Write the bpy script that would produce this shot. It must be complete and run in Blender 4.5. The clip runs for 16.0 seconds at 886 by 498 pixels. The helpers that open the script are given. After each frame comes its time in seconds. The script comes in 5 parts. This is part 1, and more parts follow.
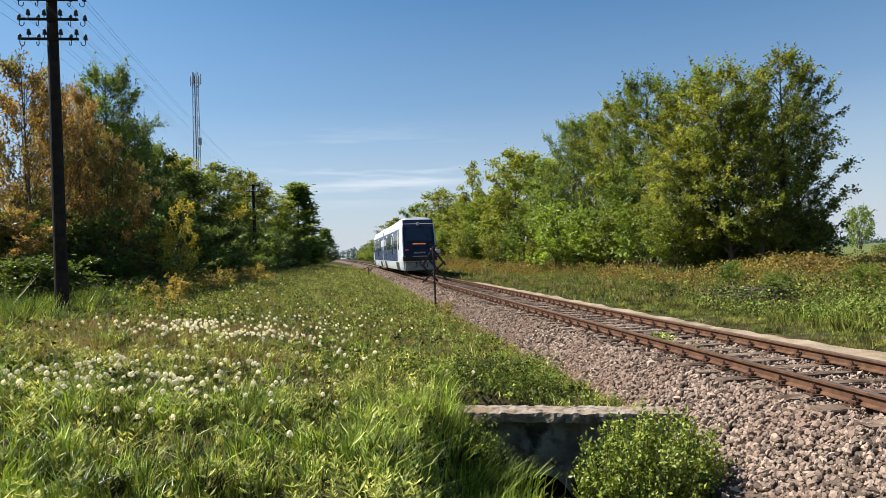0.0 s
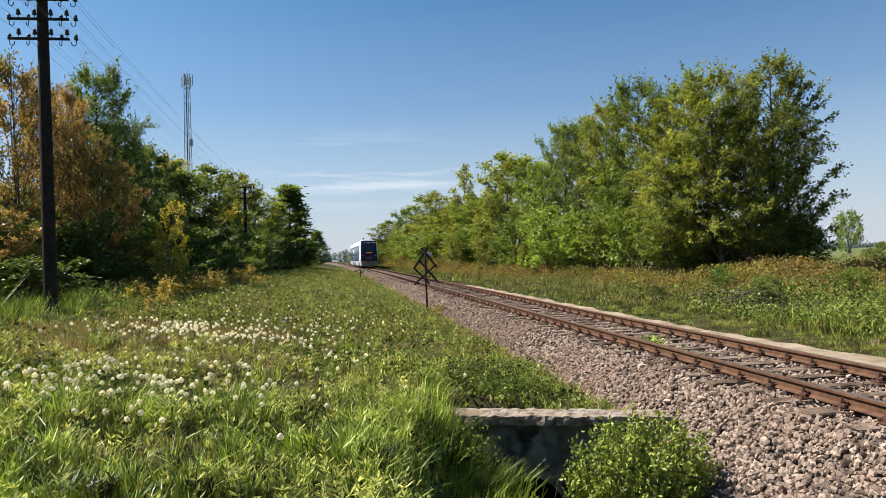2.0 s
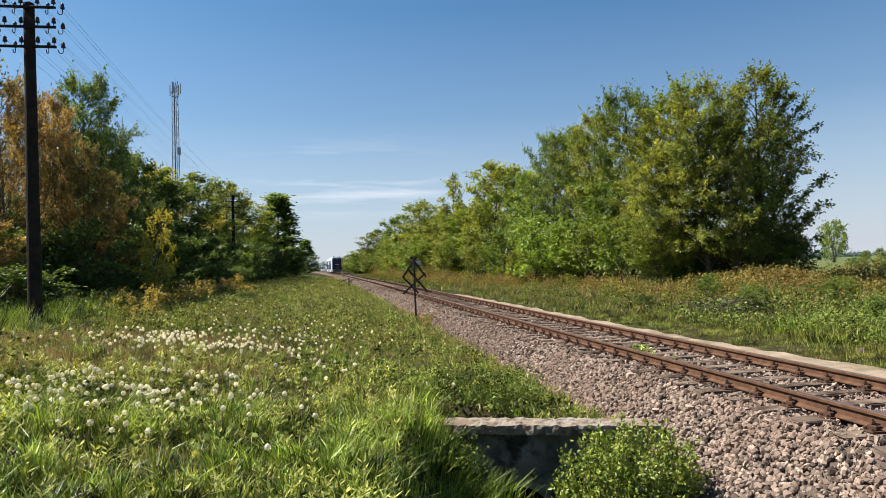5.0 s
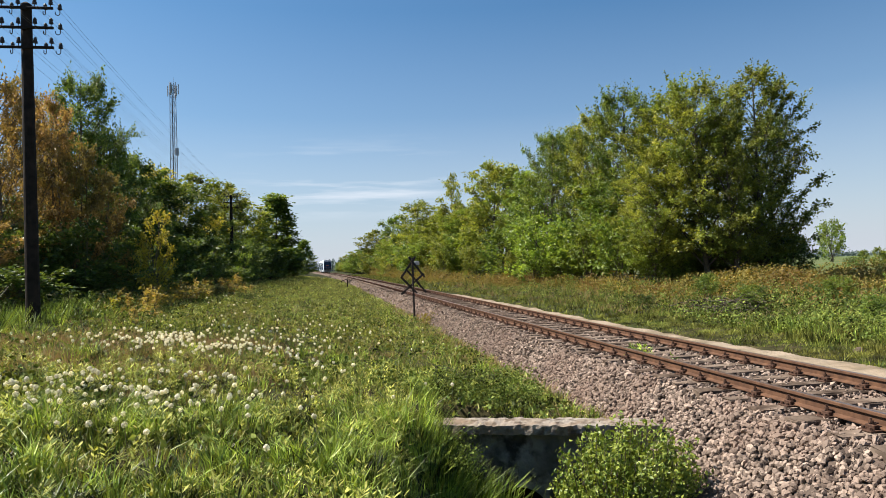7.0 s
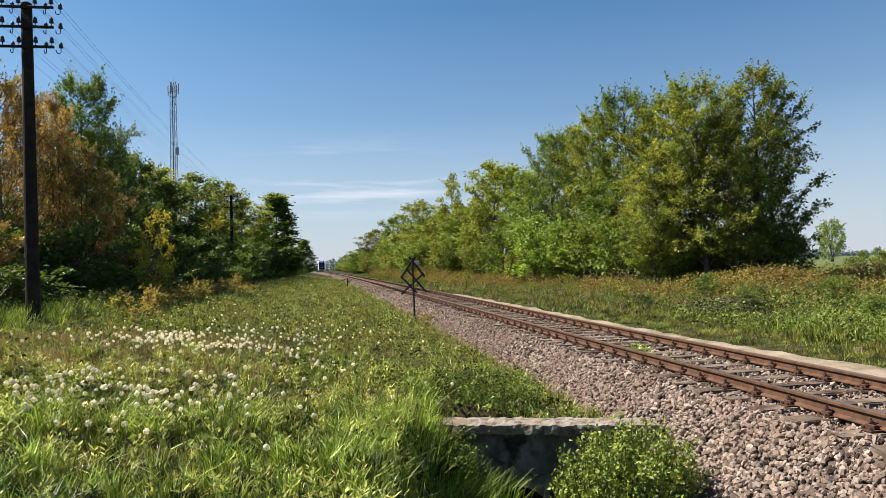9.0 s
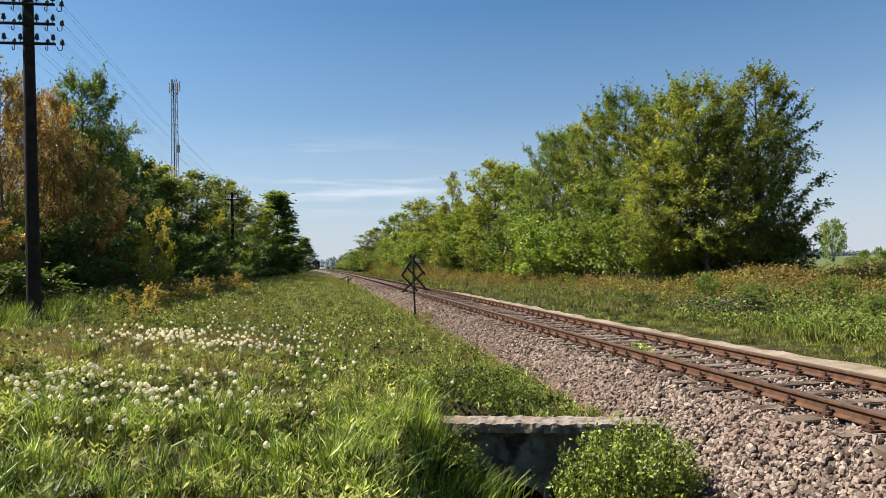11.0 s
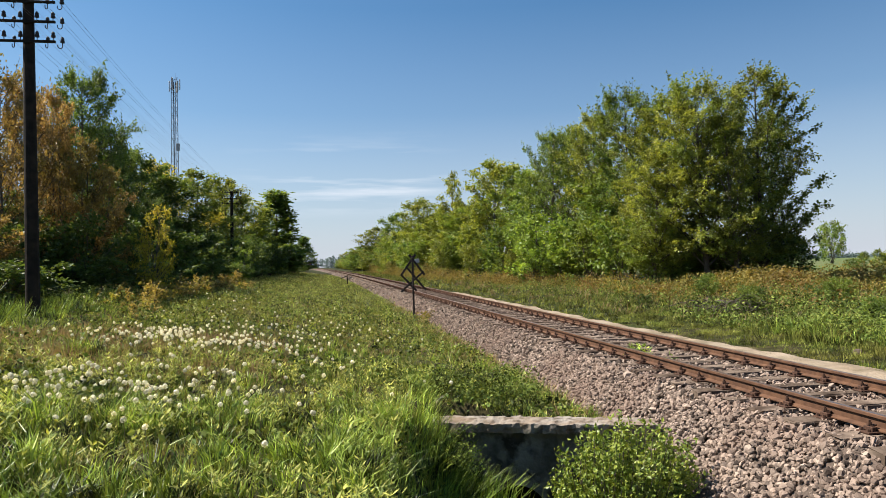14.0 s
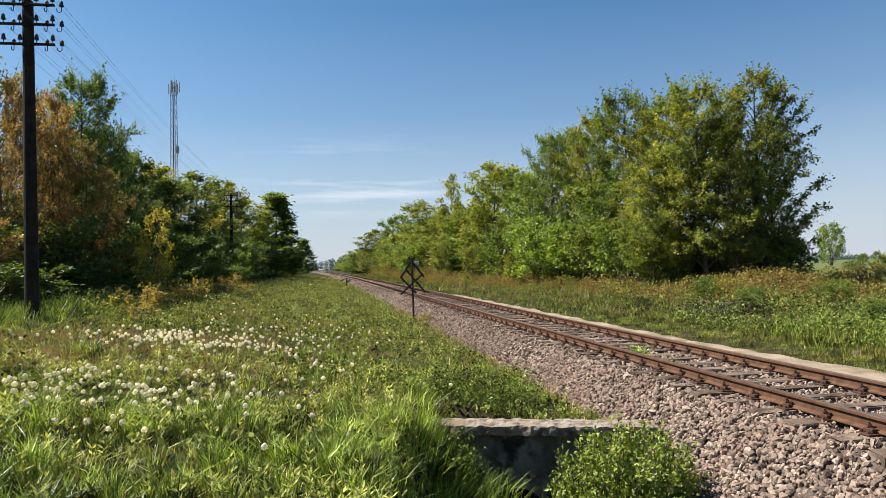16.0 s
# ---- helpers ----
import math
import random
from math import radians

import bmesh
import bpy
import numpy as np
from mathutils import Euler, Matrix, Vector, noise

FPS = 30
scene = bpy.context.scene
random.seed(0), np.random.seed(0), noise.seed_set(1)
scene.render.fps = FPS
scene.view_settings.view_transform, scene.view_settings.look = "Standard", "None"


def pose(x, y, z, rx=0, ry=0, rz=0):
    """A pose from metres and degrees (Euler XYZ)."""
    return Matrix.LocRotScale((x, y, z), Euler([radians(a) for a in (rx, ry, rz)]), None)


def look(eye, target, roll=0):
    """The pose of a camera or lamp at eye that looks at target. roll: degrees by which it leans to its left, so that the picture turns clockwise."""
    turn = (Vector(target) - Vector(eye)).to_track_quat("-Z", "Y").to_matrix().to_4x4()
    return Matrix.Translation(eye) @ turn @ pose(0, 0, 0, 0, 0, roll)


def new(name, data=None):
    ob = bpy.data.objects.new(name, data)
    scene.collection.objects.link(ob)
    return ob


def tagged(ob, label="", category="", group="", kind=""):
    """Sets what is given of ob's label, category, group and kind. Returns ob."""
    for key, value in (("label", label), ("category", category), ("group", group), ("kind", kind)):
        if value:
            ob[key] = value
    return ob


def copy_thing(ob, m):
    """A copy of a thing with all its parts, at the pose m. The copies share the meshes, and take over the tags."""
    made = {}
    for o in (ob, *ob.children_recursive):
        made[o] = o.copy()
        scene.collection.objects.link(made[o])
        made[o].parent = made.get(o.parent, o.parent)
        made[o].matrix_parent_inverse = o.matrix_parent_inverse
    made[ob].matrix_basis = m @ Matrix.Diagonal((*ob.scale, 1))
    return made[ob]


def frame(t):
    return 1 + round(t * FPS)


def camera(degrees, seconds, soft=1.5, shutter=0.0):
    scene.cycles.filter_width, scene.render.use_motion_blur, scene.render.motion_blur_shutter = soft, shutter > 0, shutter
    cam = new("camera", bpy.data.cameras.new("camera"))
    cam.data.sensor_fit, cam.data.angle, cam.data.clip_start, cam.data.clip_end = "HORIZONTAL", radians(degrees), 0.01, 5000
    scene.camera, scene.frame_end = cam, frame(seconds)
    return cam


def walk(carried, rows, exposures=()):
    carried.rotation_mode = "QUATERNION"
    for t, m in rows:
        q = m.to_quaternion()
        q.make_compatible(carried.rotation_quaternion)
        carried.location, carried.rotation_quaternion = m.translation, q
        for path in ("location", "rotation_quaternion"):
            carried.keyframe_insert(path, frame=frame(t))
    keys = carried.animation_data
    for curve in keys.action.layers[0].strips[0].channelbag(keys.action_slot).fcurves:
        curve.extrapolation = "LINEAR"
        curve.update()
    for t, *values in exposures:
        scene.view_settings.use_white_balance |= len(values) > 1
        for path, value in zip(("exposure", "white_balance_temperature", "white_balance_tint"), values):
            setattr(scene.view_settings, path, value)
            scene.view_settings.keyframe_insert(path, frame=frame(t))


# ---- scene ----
# x: across the railway to the right, y: along it, z: up; the rail heads lie at z = 0
EYE = (0.0, 0.0, 1.54)


def aim(yaw, pitch, lean):
    """Camera pose: degrees to the right of the track, upwards, and leaning to the right."""
    a, b = radians(yaw), radians(pitch)
    way = Vector((math.sin(a) * math.cos(b), math.cos(a) * math.cos(b), math.sin(b)))
    return look(EYE, Vector(EYE) + way, -lean)


AIM_A = [(0.0, 8.33, 0.58, 1.80), (0.5, 8.35, 0.62, 1.70), (1.0, 8.35, 0.69, 1.68), (1.5, 8.47, 0.71, 1.67),
         (2.0, 9.04, 0.79, 1.58), (2.5, 9.37, 0.97, 1.53), (3.0, 9.50, 1.18, 1.52), (3.5, 9.63, 1.26, 1.52),
         (4.0, 9.76, 1.39, 1.54), (4.3, 9.84, 1.45, 1.55), (5.4, 10.08, 1.56, 1.60), (6.5, 10.16, 1.58, 1.66)]
AIM_B = [(7.0, 10.15, 1.55, 1.70), (7.5, 10.12, 1.55, 1.70), (8.0, 10.11, 1.54, 1.70), (8.5, 10.12, 1.55, 1.68),
         (9.0, 10.14, 1.52, 1.65), (10.2, 10.12, 1.43, 1.53), (11.5, 10.05, 1.34, 1.40), (12.0, 10.03, 1.30, 1.35),
         (12.5, 10.04, 1.31, 1.30), (13.0, 10.09, 1.32, 1.24), (13.5, 10.12, 1.35, 1.18), (14.0, 10.13, 1.37, 1.17),
         (14.5, 10.14, 1.41, 1.17), (15.0, 10.14, 1.44, 1.17), (15.5, 10.17, 1.50, 1.20), (16.0, 10.18, 1.57, 1.23)]
cam = camera(67, 16.0, soft=0.6)
walk(cam, [(t, aim(a, b, c)) for t, a, b, c in AIM_A + AIM_B], exposures=[(0.0, 1.15), (16.0, 1.15)])

# ---- world and sun ----
SUN_AZ, SUN_EL = 69.0, 51.0  # degrees left of the track's direction, above the horizon
world = bpy.data.worlds.new("sky")
scene.world = world
world.use_nodes = True
wn, wl = world.node_tree.nodes, world.node_tree.links
sky = wn.new("ShaderNodeTexSky")
sky.sky_type, sky.sun_disc = "NISHITA", False
sky.sun_elevation, sky.sun_rotation = radians(SUN_EL), radians(-SUN_AZ)
sky.air_density, sky.dust_density, sky.ozone_density, sky.altitude = 1.0, 1.3, 3.0, 100
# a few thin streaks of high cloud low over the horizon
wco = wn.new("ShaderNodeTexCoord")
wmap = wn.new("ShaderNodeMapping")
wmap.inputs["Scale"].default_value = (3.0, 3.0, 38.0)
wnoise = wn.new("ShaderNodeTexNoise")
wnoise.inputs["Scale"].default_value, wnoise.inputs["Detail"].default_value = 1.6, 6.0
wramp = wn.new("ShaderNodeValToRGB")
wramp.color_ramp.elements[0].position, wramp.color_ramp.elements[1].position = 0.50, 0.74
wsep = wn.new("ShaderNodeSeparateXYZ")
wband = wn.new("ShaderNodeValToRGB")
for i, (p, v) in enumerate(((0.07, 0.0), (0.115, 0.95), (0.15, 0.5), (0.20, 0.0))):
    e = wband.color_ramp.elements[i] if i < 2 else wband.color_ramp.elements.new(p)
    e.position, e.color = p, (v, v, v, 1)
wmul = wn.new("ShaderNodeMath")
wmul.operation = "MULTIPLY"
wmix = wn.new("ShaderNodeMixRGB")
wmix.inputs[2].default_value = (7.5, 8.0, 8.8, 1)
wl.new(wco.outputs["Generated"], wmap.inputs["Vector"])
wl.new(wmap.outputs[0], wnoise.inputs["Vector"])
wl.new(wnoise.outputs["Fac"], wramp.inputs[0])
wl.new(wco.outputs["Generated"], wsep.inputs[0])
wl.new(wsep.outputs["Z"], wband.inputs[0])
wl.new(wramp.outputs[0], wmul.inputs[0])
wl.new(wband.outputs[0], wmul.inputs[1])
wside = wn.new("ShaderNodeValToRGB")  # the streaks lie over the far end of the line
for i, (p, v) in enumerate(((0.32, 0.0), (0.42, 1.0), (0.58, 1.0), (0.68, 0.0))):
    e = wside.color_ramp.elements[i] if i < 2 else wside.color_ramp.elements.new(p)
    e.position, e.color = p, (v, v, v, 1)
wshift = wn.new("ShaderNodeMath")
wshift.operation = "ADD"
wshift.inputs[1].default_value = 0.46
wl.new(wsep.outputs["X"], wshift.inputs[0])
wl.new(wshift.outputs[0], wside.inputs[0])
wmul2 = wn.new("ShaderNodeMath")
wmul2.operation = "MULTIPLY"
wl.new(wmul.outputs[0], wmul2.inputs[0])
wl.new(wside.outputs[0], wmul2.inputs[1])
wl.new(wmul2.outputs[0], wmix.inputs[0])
# pale haze low over the horizon
whaze = wn.new("ShaderNodeValToRGB")
for i, (p, v) in enumerate(((0.0, 0.85), (0.10, 0.5), (0.22, 0.14), (0.36, 0.0))):
    e = whaze.color_ramp.elements[i] if i < 2 else whaze.color_ramp.elements.new(p)
    e.position, e.color = p, (v, v, v, 1)
wl.new(wsep.outputs["Z"], whaze.inputs[0])
wpale = wn.new("ShaderNodeMixRGB")
wpale.inputs[2].default_value = (6.2, 6.5, 7.3, 1)
wl.new(whaze.outputs[0], wpale.inputs[0])
wtint = wn.new("ShaderNodeMixRGB")  # clear cyan-blue of dry spring air
wtint.blend_type = "MULTIPLY"
wtint.inputs[0].default_value, wtint.inputs[2].default_value = 1.0, (0.62, 0.95, 1.10, 1)
wl.new(sky.outputs[0], wtint.inputs[1])
wl.new(wtint.outputs[0], wpale.inputs[1])
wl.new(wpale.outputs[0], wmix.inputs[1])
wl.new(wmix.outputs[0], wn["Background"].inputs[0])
wn["Background"].inputs[1].default_value = 0.052

sun = new("sun", bpy.data.lights.new("sun", "SUN"))
sun.data.energy, sun.data.angle, sun.data.color = 5.0, radians(0.53), (1.0, 0.93, 0.82)
el, az = radians(SUN_EL), radians(SUN_AZ)
sun.matrix_world = look((-math.sin(az) * math.cos(el) * 80, math.cos(az) * math.cos(el) * 80, math.sin(el) * 80), (0, 0, 0))

# ---- materials ----


def material(name, base, rough=0.8, metal=0.0, second=None, scale=4.0, detail=6.0, bump=0.0, bump_scale=60.0, per=None,
             third=None, big=0.4, translucent=0.0, spec=0.3, lo=0.35, hi=0.65, vary=0.0, span=(0.6, 1.35)):
    """A procedural surface: two colours mixed by noise, a third at a larger scale or by random, with fine relief."""
    m = bpy.data.materials.new(name)
    m.use_nodes = True
    n, l = m.node_tree.nodes, m.node_tree.links
    p = n["Principled BSDF"]
    p.inputs["Roughness"].default_value, p.inputs["Metallic"].default_value = rough, metal
    p.inputs["Specular IOR Level"].default_value = spec
    co = n.new("ShaderNodeTexCoord")
    geo = n.new("ShaderNodeNewGeometry")
    colour = n.new("ShaderNodeRGB").outputs[0]
    colour.default_value = (*base, 1)

    def ramp(value, a, b):
        r = n.new("ShaderNodeMapRange")
        r.inputs["From Min"].default_value, r.inputs["From Max"].default_value = a, b
        l.new(value, r.inputs["Value"])
        return r.outputs[0]

    def mix(fac, other):
        x = n.new("ShaderNodeMixRGB")
        x.inputs[2].default_value = (*other, 1)
        l.new(fac, x.inputs[0])
        l.new(colour, x.inputs[1])
        return x.outputs[0]

    def grain(s, d, vector):
        t = n.new("ShaderNodeTexNoise")
        t.inputs["Scale"].default_value, t.inputs["Detail"].default_value = s, d
        l.new(vector, t.inputs["Vector"])
        return t.outputs["Fac"]

    where = geo.outputs["Position"] if per else co.outputs["Object"]
    if second:
        if per == "island":
            colour = mix(geo.outputs["Random Per Island"], second)
        else:
            colour = mix(ramp(grain(scale, detail, where), lo, hi), second)
    if third:
        colour = mix(ramp(grain(big, 3.0, where), 0.42, 0.66), third)
    if per in ("object", "island"):
        info = n.new("ShaderNodeObjectInfo")
        hsv = n.new("ShaderNodeHueSaturation")
        l.new(colour, hsv.inputs["Color"])
        l.new(ramp_out(n, l, info.outputs["Random"], 0.75, 1.25), hsv.inputs["Value"])
        colour = hsv.outputs[0]
    # brightness noise; the wide spans of grass and weeds imitate shaded gaps and highlights
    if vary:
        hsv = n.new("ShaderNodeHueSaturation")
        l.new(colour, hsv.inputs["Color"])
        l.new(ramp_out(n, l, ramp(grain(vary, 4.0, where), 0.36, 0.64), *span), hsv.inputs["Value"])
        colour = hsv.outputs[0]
    l.new(colour, p.inputs["Base Color"])
    if bump:
        b = n.new("ShaderNodeBump")
        b.inputs["Strength"].default_value, b.inputs["Distance"].default_value = 1.0, bump
        l.new(grain(bump_scale, 8.0, where), b.inputs["Height"])
        l.new(b.outputs[0], p.inputs["Normal"])
    if translucent:
        t = n.new("ShaderNodeBsdfTranslucent")
        g = n.new("ShaderNodeMixRGB")
        g.blend_type = "MULTIPLY"
        g.inputs[0].default_value = 1.0
        g.inputs[2].default_value = (1.25, 1.15, 0.55, 1)
        l.new(colour, g.inputs[1])
        l.new(g.outputs[0], t.inputs["Color"])
        s = n.new("ShaderNodeMixShader")
        s.inputs[0].default_value = translucent
        l.new(p.outputs[0], s.inputs[1])
        l.new(t.outputs[0], s.inputs[2])
        l.new(s.outputs[0], n["Material Output"].inputs["Surface"])
    return m


def ramp_out(n, l, value, a, b):
    r = n.new("ShaderNodeMapRange")
    r.inputs["To Min"].default_value, r.inputs["To Max"].default_value = a, b
    l.new(value, r.inputs["Value"])
    return r.outputs[0]


# soil darkened so that gaps between the blades look shaded
M_SOIL = material("meadow_soil", (0.020, 0.023, 0.007), 0.95, second=(0.055, 0.045, 0.02), scale=1.6, third=(0.026, 0.036, 0.009),
                  big=0.25, bump=0.03, bump_scale=14, per="place", spec=0.1, vary=3.0)
M_FIELD = material("crop_field", (0.065, 0.10, 0.027), 0.95, second=(0.09, 0.12, 0.038), scale=0.15, third=(0.11, 0.115, 0.055), big=0.03, bump=0.05,
                   bump_scale=3, per="place", spec=0.1)
M_VERGE = material("verge_grass", (0.035, 0.065, 0.011), 0.6, second=(0.21, 0.22, 0.045), per="island", third=(0.15, 0.14, 0.035), big=0.5,
                   translucent=0.15, spec=0.12, vary=2.2, span=(0.15, 1.9))
M_SAND = material("sandy_path", (0.27, 0.205, 0.145), 0.95, second=(0.15, 0.12, 0.08), scale=2.5, third=(0.31, 0.25, 0.19), big=0.7, bump=0.03,
                  bump_scale=25, per="place", spec=0.08)
# darker than the stones: the shade in the gaps between them is painted in
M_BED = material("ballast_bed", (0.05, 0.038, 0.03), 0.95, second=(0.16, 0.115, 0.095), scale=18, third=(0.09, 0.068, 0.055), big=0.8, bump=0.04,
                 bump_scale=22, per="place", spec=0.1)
M_STONE = material("crushed_stone", (0.44, 0.335, 0.27), 0.85, second=(0.042, 0.031, 0.026), per="island", bump=0.004, bump_scale=90, spec=0.12,
                   third=(0.24, 0.17, 0.135), big=1.3)
M_RAIL = material("rusty_rail", (0.075, 0.036, 0.021), 0.75, 0.2, second=(0.13, 0.065, 0.036), scale=9, bump=0.002, bump_scale=120, per="place", spec=0.3)
M_RAILTOP = material("worn_rail_head", (0.30, 0.22, 0.17), 0.38, 0.8, second=(0.20, 0.12, 0.08), scale=14, per="place")
M_IRON = material("rusty_fastening", (0.05, 0.026, 0.018), 0.85, 0.2, second=(0.09, 0.045, 0.028), scale=40, per="place")
M_SLEEPER = material("weathered_sleeper", (0.135, 0.098, 0.075), 1.0, second=(0.05, 0.035, 0.027), scale=7, third=(0.21, 0.16, 0.125), big=1.7,
                     bump=0.008, bump_scale=40, per="object", spec=0.03)
M_CONC = material("old_concrete", (0.27, 0.235, 0.20), 0.92, second=(0.075, 0.06, 0.048), scale=7, third=(0.19, 0.14, 0.10), big=2.0, bump=0.03,
                  bump_scale=16, per="place", spec=0.12, lo=0.46, hi=0.62)
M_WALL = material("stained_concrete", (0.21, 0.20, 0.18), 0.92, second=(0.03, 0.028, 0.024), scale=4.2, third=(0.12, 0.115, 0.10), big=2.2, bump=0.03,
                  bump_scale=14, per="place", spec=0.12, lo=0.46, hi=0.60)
# near-black, so the shallow cap holds the darkness of a deep pipe
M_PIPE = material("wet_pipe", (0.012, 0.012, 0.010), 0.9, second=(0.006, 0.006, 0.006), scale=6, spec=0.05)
# the wide span paints dark tuft gaps and sunlit tips into the blades
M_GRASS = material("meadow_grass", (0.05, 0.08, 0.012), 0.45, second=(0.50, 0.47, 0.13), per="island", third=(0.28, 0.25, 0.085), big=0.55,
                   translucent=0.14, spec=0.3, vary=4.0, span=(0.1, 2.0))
M_SPRIG = material("bedstraw_leaves", (0.10, 0.14, 0.022), 0.6, second=(0.47, 0.46, 0.11), per="island", translucent=0.25, spec=0.15, vary=4.0, span=(0.3, 1.7))
M_BUSH = material("bush_leaves", (0.10, 0.17, 0.022), 0.45, second=(0.38, 0.43, 0.075), per="island", translucent=0.25, spec=0.35)
# same here: clump shade and bright tips come from the value noise
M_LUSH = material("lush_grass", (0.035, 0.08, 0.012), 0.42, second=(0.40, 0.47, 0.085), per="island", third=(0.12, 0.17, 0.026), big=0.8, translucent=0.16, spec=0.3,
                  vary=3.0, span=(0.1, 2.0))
M_HERB = material("meadow_herb_leaves", (0.09, 0.14, 0.02), 0.5, second=(0.45, 0.46, 0.09), per="island", third=(0.20, 0.20, 0.05), big=0.5, translucent=0.22, spec=0.25, vary=1.8, span=(0.3, 1.7))
M_DRY = material("dry_grass", (0.42, 0.30, 0.20), 0.8, second=(0.22, 0.13, 0.085), per="island", third=(0.30, 0.23, 0.12), big=0.6, translucent=0.3, spec=0.15)
M_WEED = material("weed_leaves", (0.045, 0.075, 0.016), 0.65, second=(0.17, 0.20, 0.045), per="island", translucent=0.22, vary=2.5, spec=0.12, span=(0.2, 1.9))
M_YELLOW = material("yellow_weed", (0.38, 0.29, 0.065), 0.7, second=(0.17, 0.18, 0.045), per="island", third=(0.29, 0.18, 0.06), big=0.35, translucent=0.35, vary=1.2)
M_ORANGE = material("orange_leaves", (0.42, 0.26, 0.10), 0.5, second=(0.23, 0.155, 0.06), per="island", third=(0.16, 0.145, 0.045), big=0.4, translucent=0.42, vary=1.1, spec=0.3)
M_DARK = material("dark_green_leaves", (0.05, 0.095, 0.022), 0.45, second=(0.15, 0.20, 0.045), per="island", translucent=0.4, vary=0.9, spec=0.35)
M_GREEN = material("green_leaves", (0.07, 0.135, 0.026), 0.42, second=(0.21, 0.29, 0.055), per="island", third=(0.17, 0.21, 0.038), big=0.3, translucent=0.46, spec=0.4, vary=0.9)
M_OLIVE = material("olive_leaves", (0.12, 0.15, 0.025), 0.42, second=(0.33, 0.34, 0.06), per="island", third=(0.15, 0.20, 0.035), big=0.35, translucent=0.46, spec=0.4, vary=0.9)
M_LIME = material("light_green_leaves", (0.13, 0.21, 0.033), 0.42, second=(0.29, 0.38, 0.07), per="island", translucent=0.46, spec=0.4, vary=1.2)
M_YOUNG = material("young_leaves", (0.50, 0.34, 0.10), 0.5, second=(0.42, 0.38, 0.09), per="island", translucent=0.36, spec=0.3)
M_GOLD = material("yellow_green_leaves", (0.34, 0.33, 0.04), 0.45, second=(0.50, 0.42, 0.06), per="island", translucent=0.42, spec=0.4)
# pale bluish leaves: aerial haze is mixed into the base colour
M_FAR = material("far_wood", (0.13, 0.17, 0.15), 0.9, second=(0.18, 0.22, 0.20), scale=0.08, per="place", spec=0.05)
M_BARK = material("grey_brown_bark", (0.075, 0.06, 0.045), 0.95, second=(0.13, 0.11, 0.085), scale=9, bump=0.01, bump_scale=30, per="object", spec=0.1)
M_TAR = material("tarred_wood", (0.014, 0.011, 0.009), 0.85, second=(0.03, 0.022, 0.017), scale=5, bump=0.006, bump_scale=50, per="place", spec=0.15)
M_BLACK = material("black_iron", (0.02, 0.018, 0.018), 0.7, second=(0.045, 0.03, 0.025), scale=12, spec=0.25)
M_PORC = material("dark_porcelain", (0.03, 0.026, 0.026), 0.55, second=(0.05, 0.042, 0.042), scale=9, spec=0.2)
M_WIRE = material("wire", (0.12, 0.12, 0.12), 0.5, 0.6)
M_MAST = material("galvanised_steel", (0.22, 0.23, 0.25), 0.6, 0.4, second=(0.16, 0.17, 0.19), scale=3)
M_PANEL = material("antenna_panel", (0.36, 0.37, 0.39), 0.5, second=(0.28, 0.29, 0.31), scale=2)
M_PUFF = material("seed_head", (0.86, 0.84, 0.79), 0.9, second=(0.72, 0.68, 0.60), per="island", translucent=0.3, spec=0.1)
M_STEM = material("flower_stem", (0.13, 0.16, 0.05), 0.7, second=(0.18, 0.12, 0.06), scale=20)
M_WHITE = material("white_paint", (0.46, 0.51, 0.57), 0.35, second=(0.55, 0.58, 0.62), scale=1.2, spec=0.5)
M_BLUE = material("blue_paint", (0.05, 0.075, 0.15), 0.25, second=(0.04, 0.06, 0.125), scale=1.0, spec=0.5)
M_SCREEN = material("tinted_windscreen", (0.014, 0.02, 0.034), 0.06, second=(0.010, 0.015, 0.028), scale=0.8, spec=0.7)
M_NAVY = material("dark_blue_paint", (0.010, 0.014, 0.035), 0.35, second=(0.016, 0.02, 0.045), scale=1.5, spec=0.2)
M_GREY = material("grey_skirt", (0.28, 0.30, 0.32), 0.6, second=(0.18, 0.19, 0.20), scale=2.5)
M_ROOF = material("roof_grey", (0.50, 0.52, 0.55), 0.5, second=(0.42, 0.44, 0.46), scale=1.5)
M_GLASS = material("dark_window_glass", (0.012, 0.016, 0.022), 0.08, spec=0.6)
M_RUBBER = material("black_rubber", (0.015, 0.015, 0.016), 0.8, second=(0.03, 0.03, 0.03), scale=6)
M_STEEL = material("running_steel", (0.10, 0.09, 0.085), 0.6, 0.5, second=(0.06, 0.05, 0.045), scale=8)


def glow(name, colour, strength):
    m = bpy.data.materials.new(name)
    m.use_nodes = True
    p = m.node_tree.nodes["Principled BSDF"]
    p.inputs["Base Color"].default_value = (*colour, 1)
    p.inputs["Emission Color"].default_value = (*colour, 1)
    p.inputs["Emission Strength"].default_value = strength
    return m


M_DISPLAY = glow("amber_display", (0.9, 0.25, 0.05), 0.12)
M_TAIL = glow("red_tail_lamp", (0.22, 0.03, 0.025), 0.05)

# ---- building tools ----


def part(name, bm, mat, parent=None, label="", smooth=False):
    """Links a bmesh as one mesh object, under a thing or a part."""
    me = bpy.data.meshes.new(name)
    bm.to_mesh(me)
    bm.free()
    me.materials.append(mat)
    if smooth:
        me.polygons.foreach_set("use_smooth", [True] * len(me.polygons))
    ob = new(name, me)
    ob.parent = parent
    return tagged(ob, label)


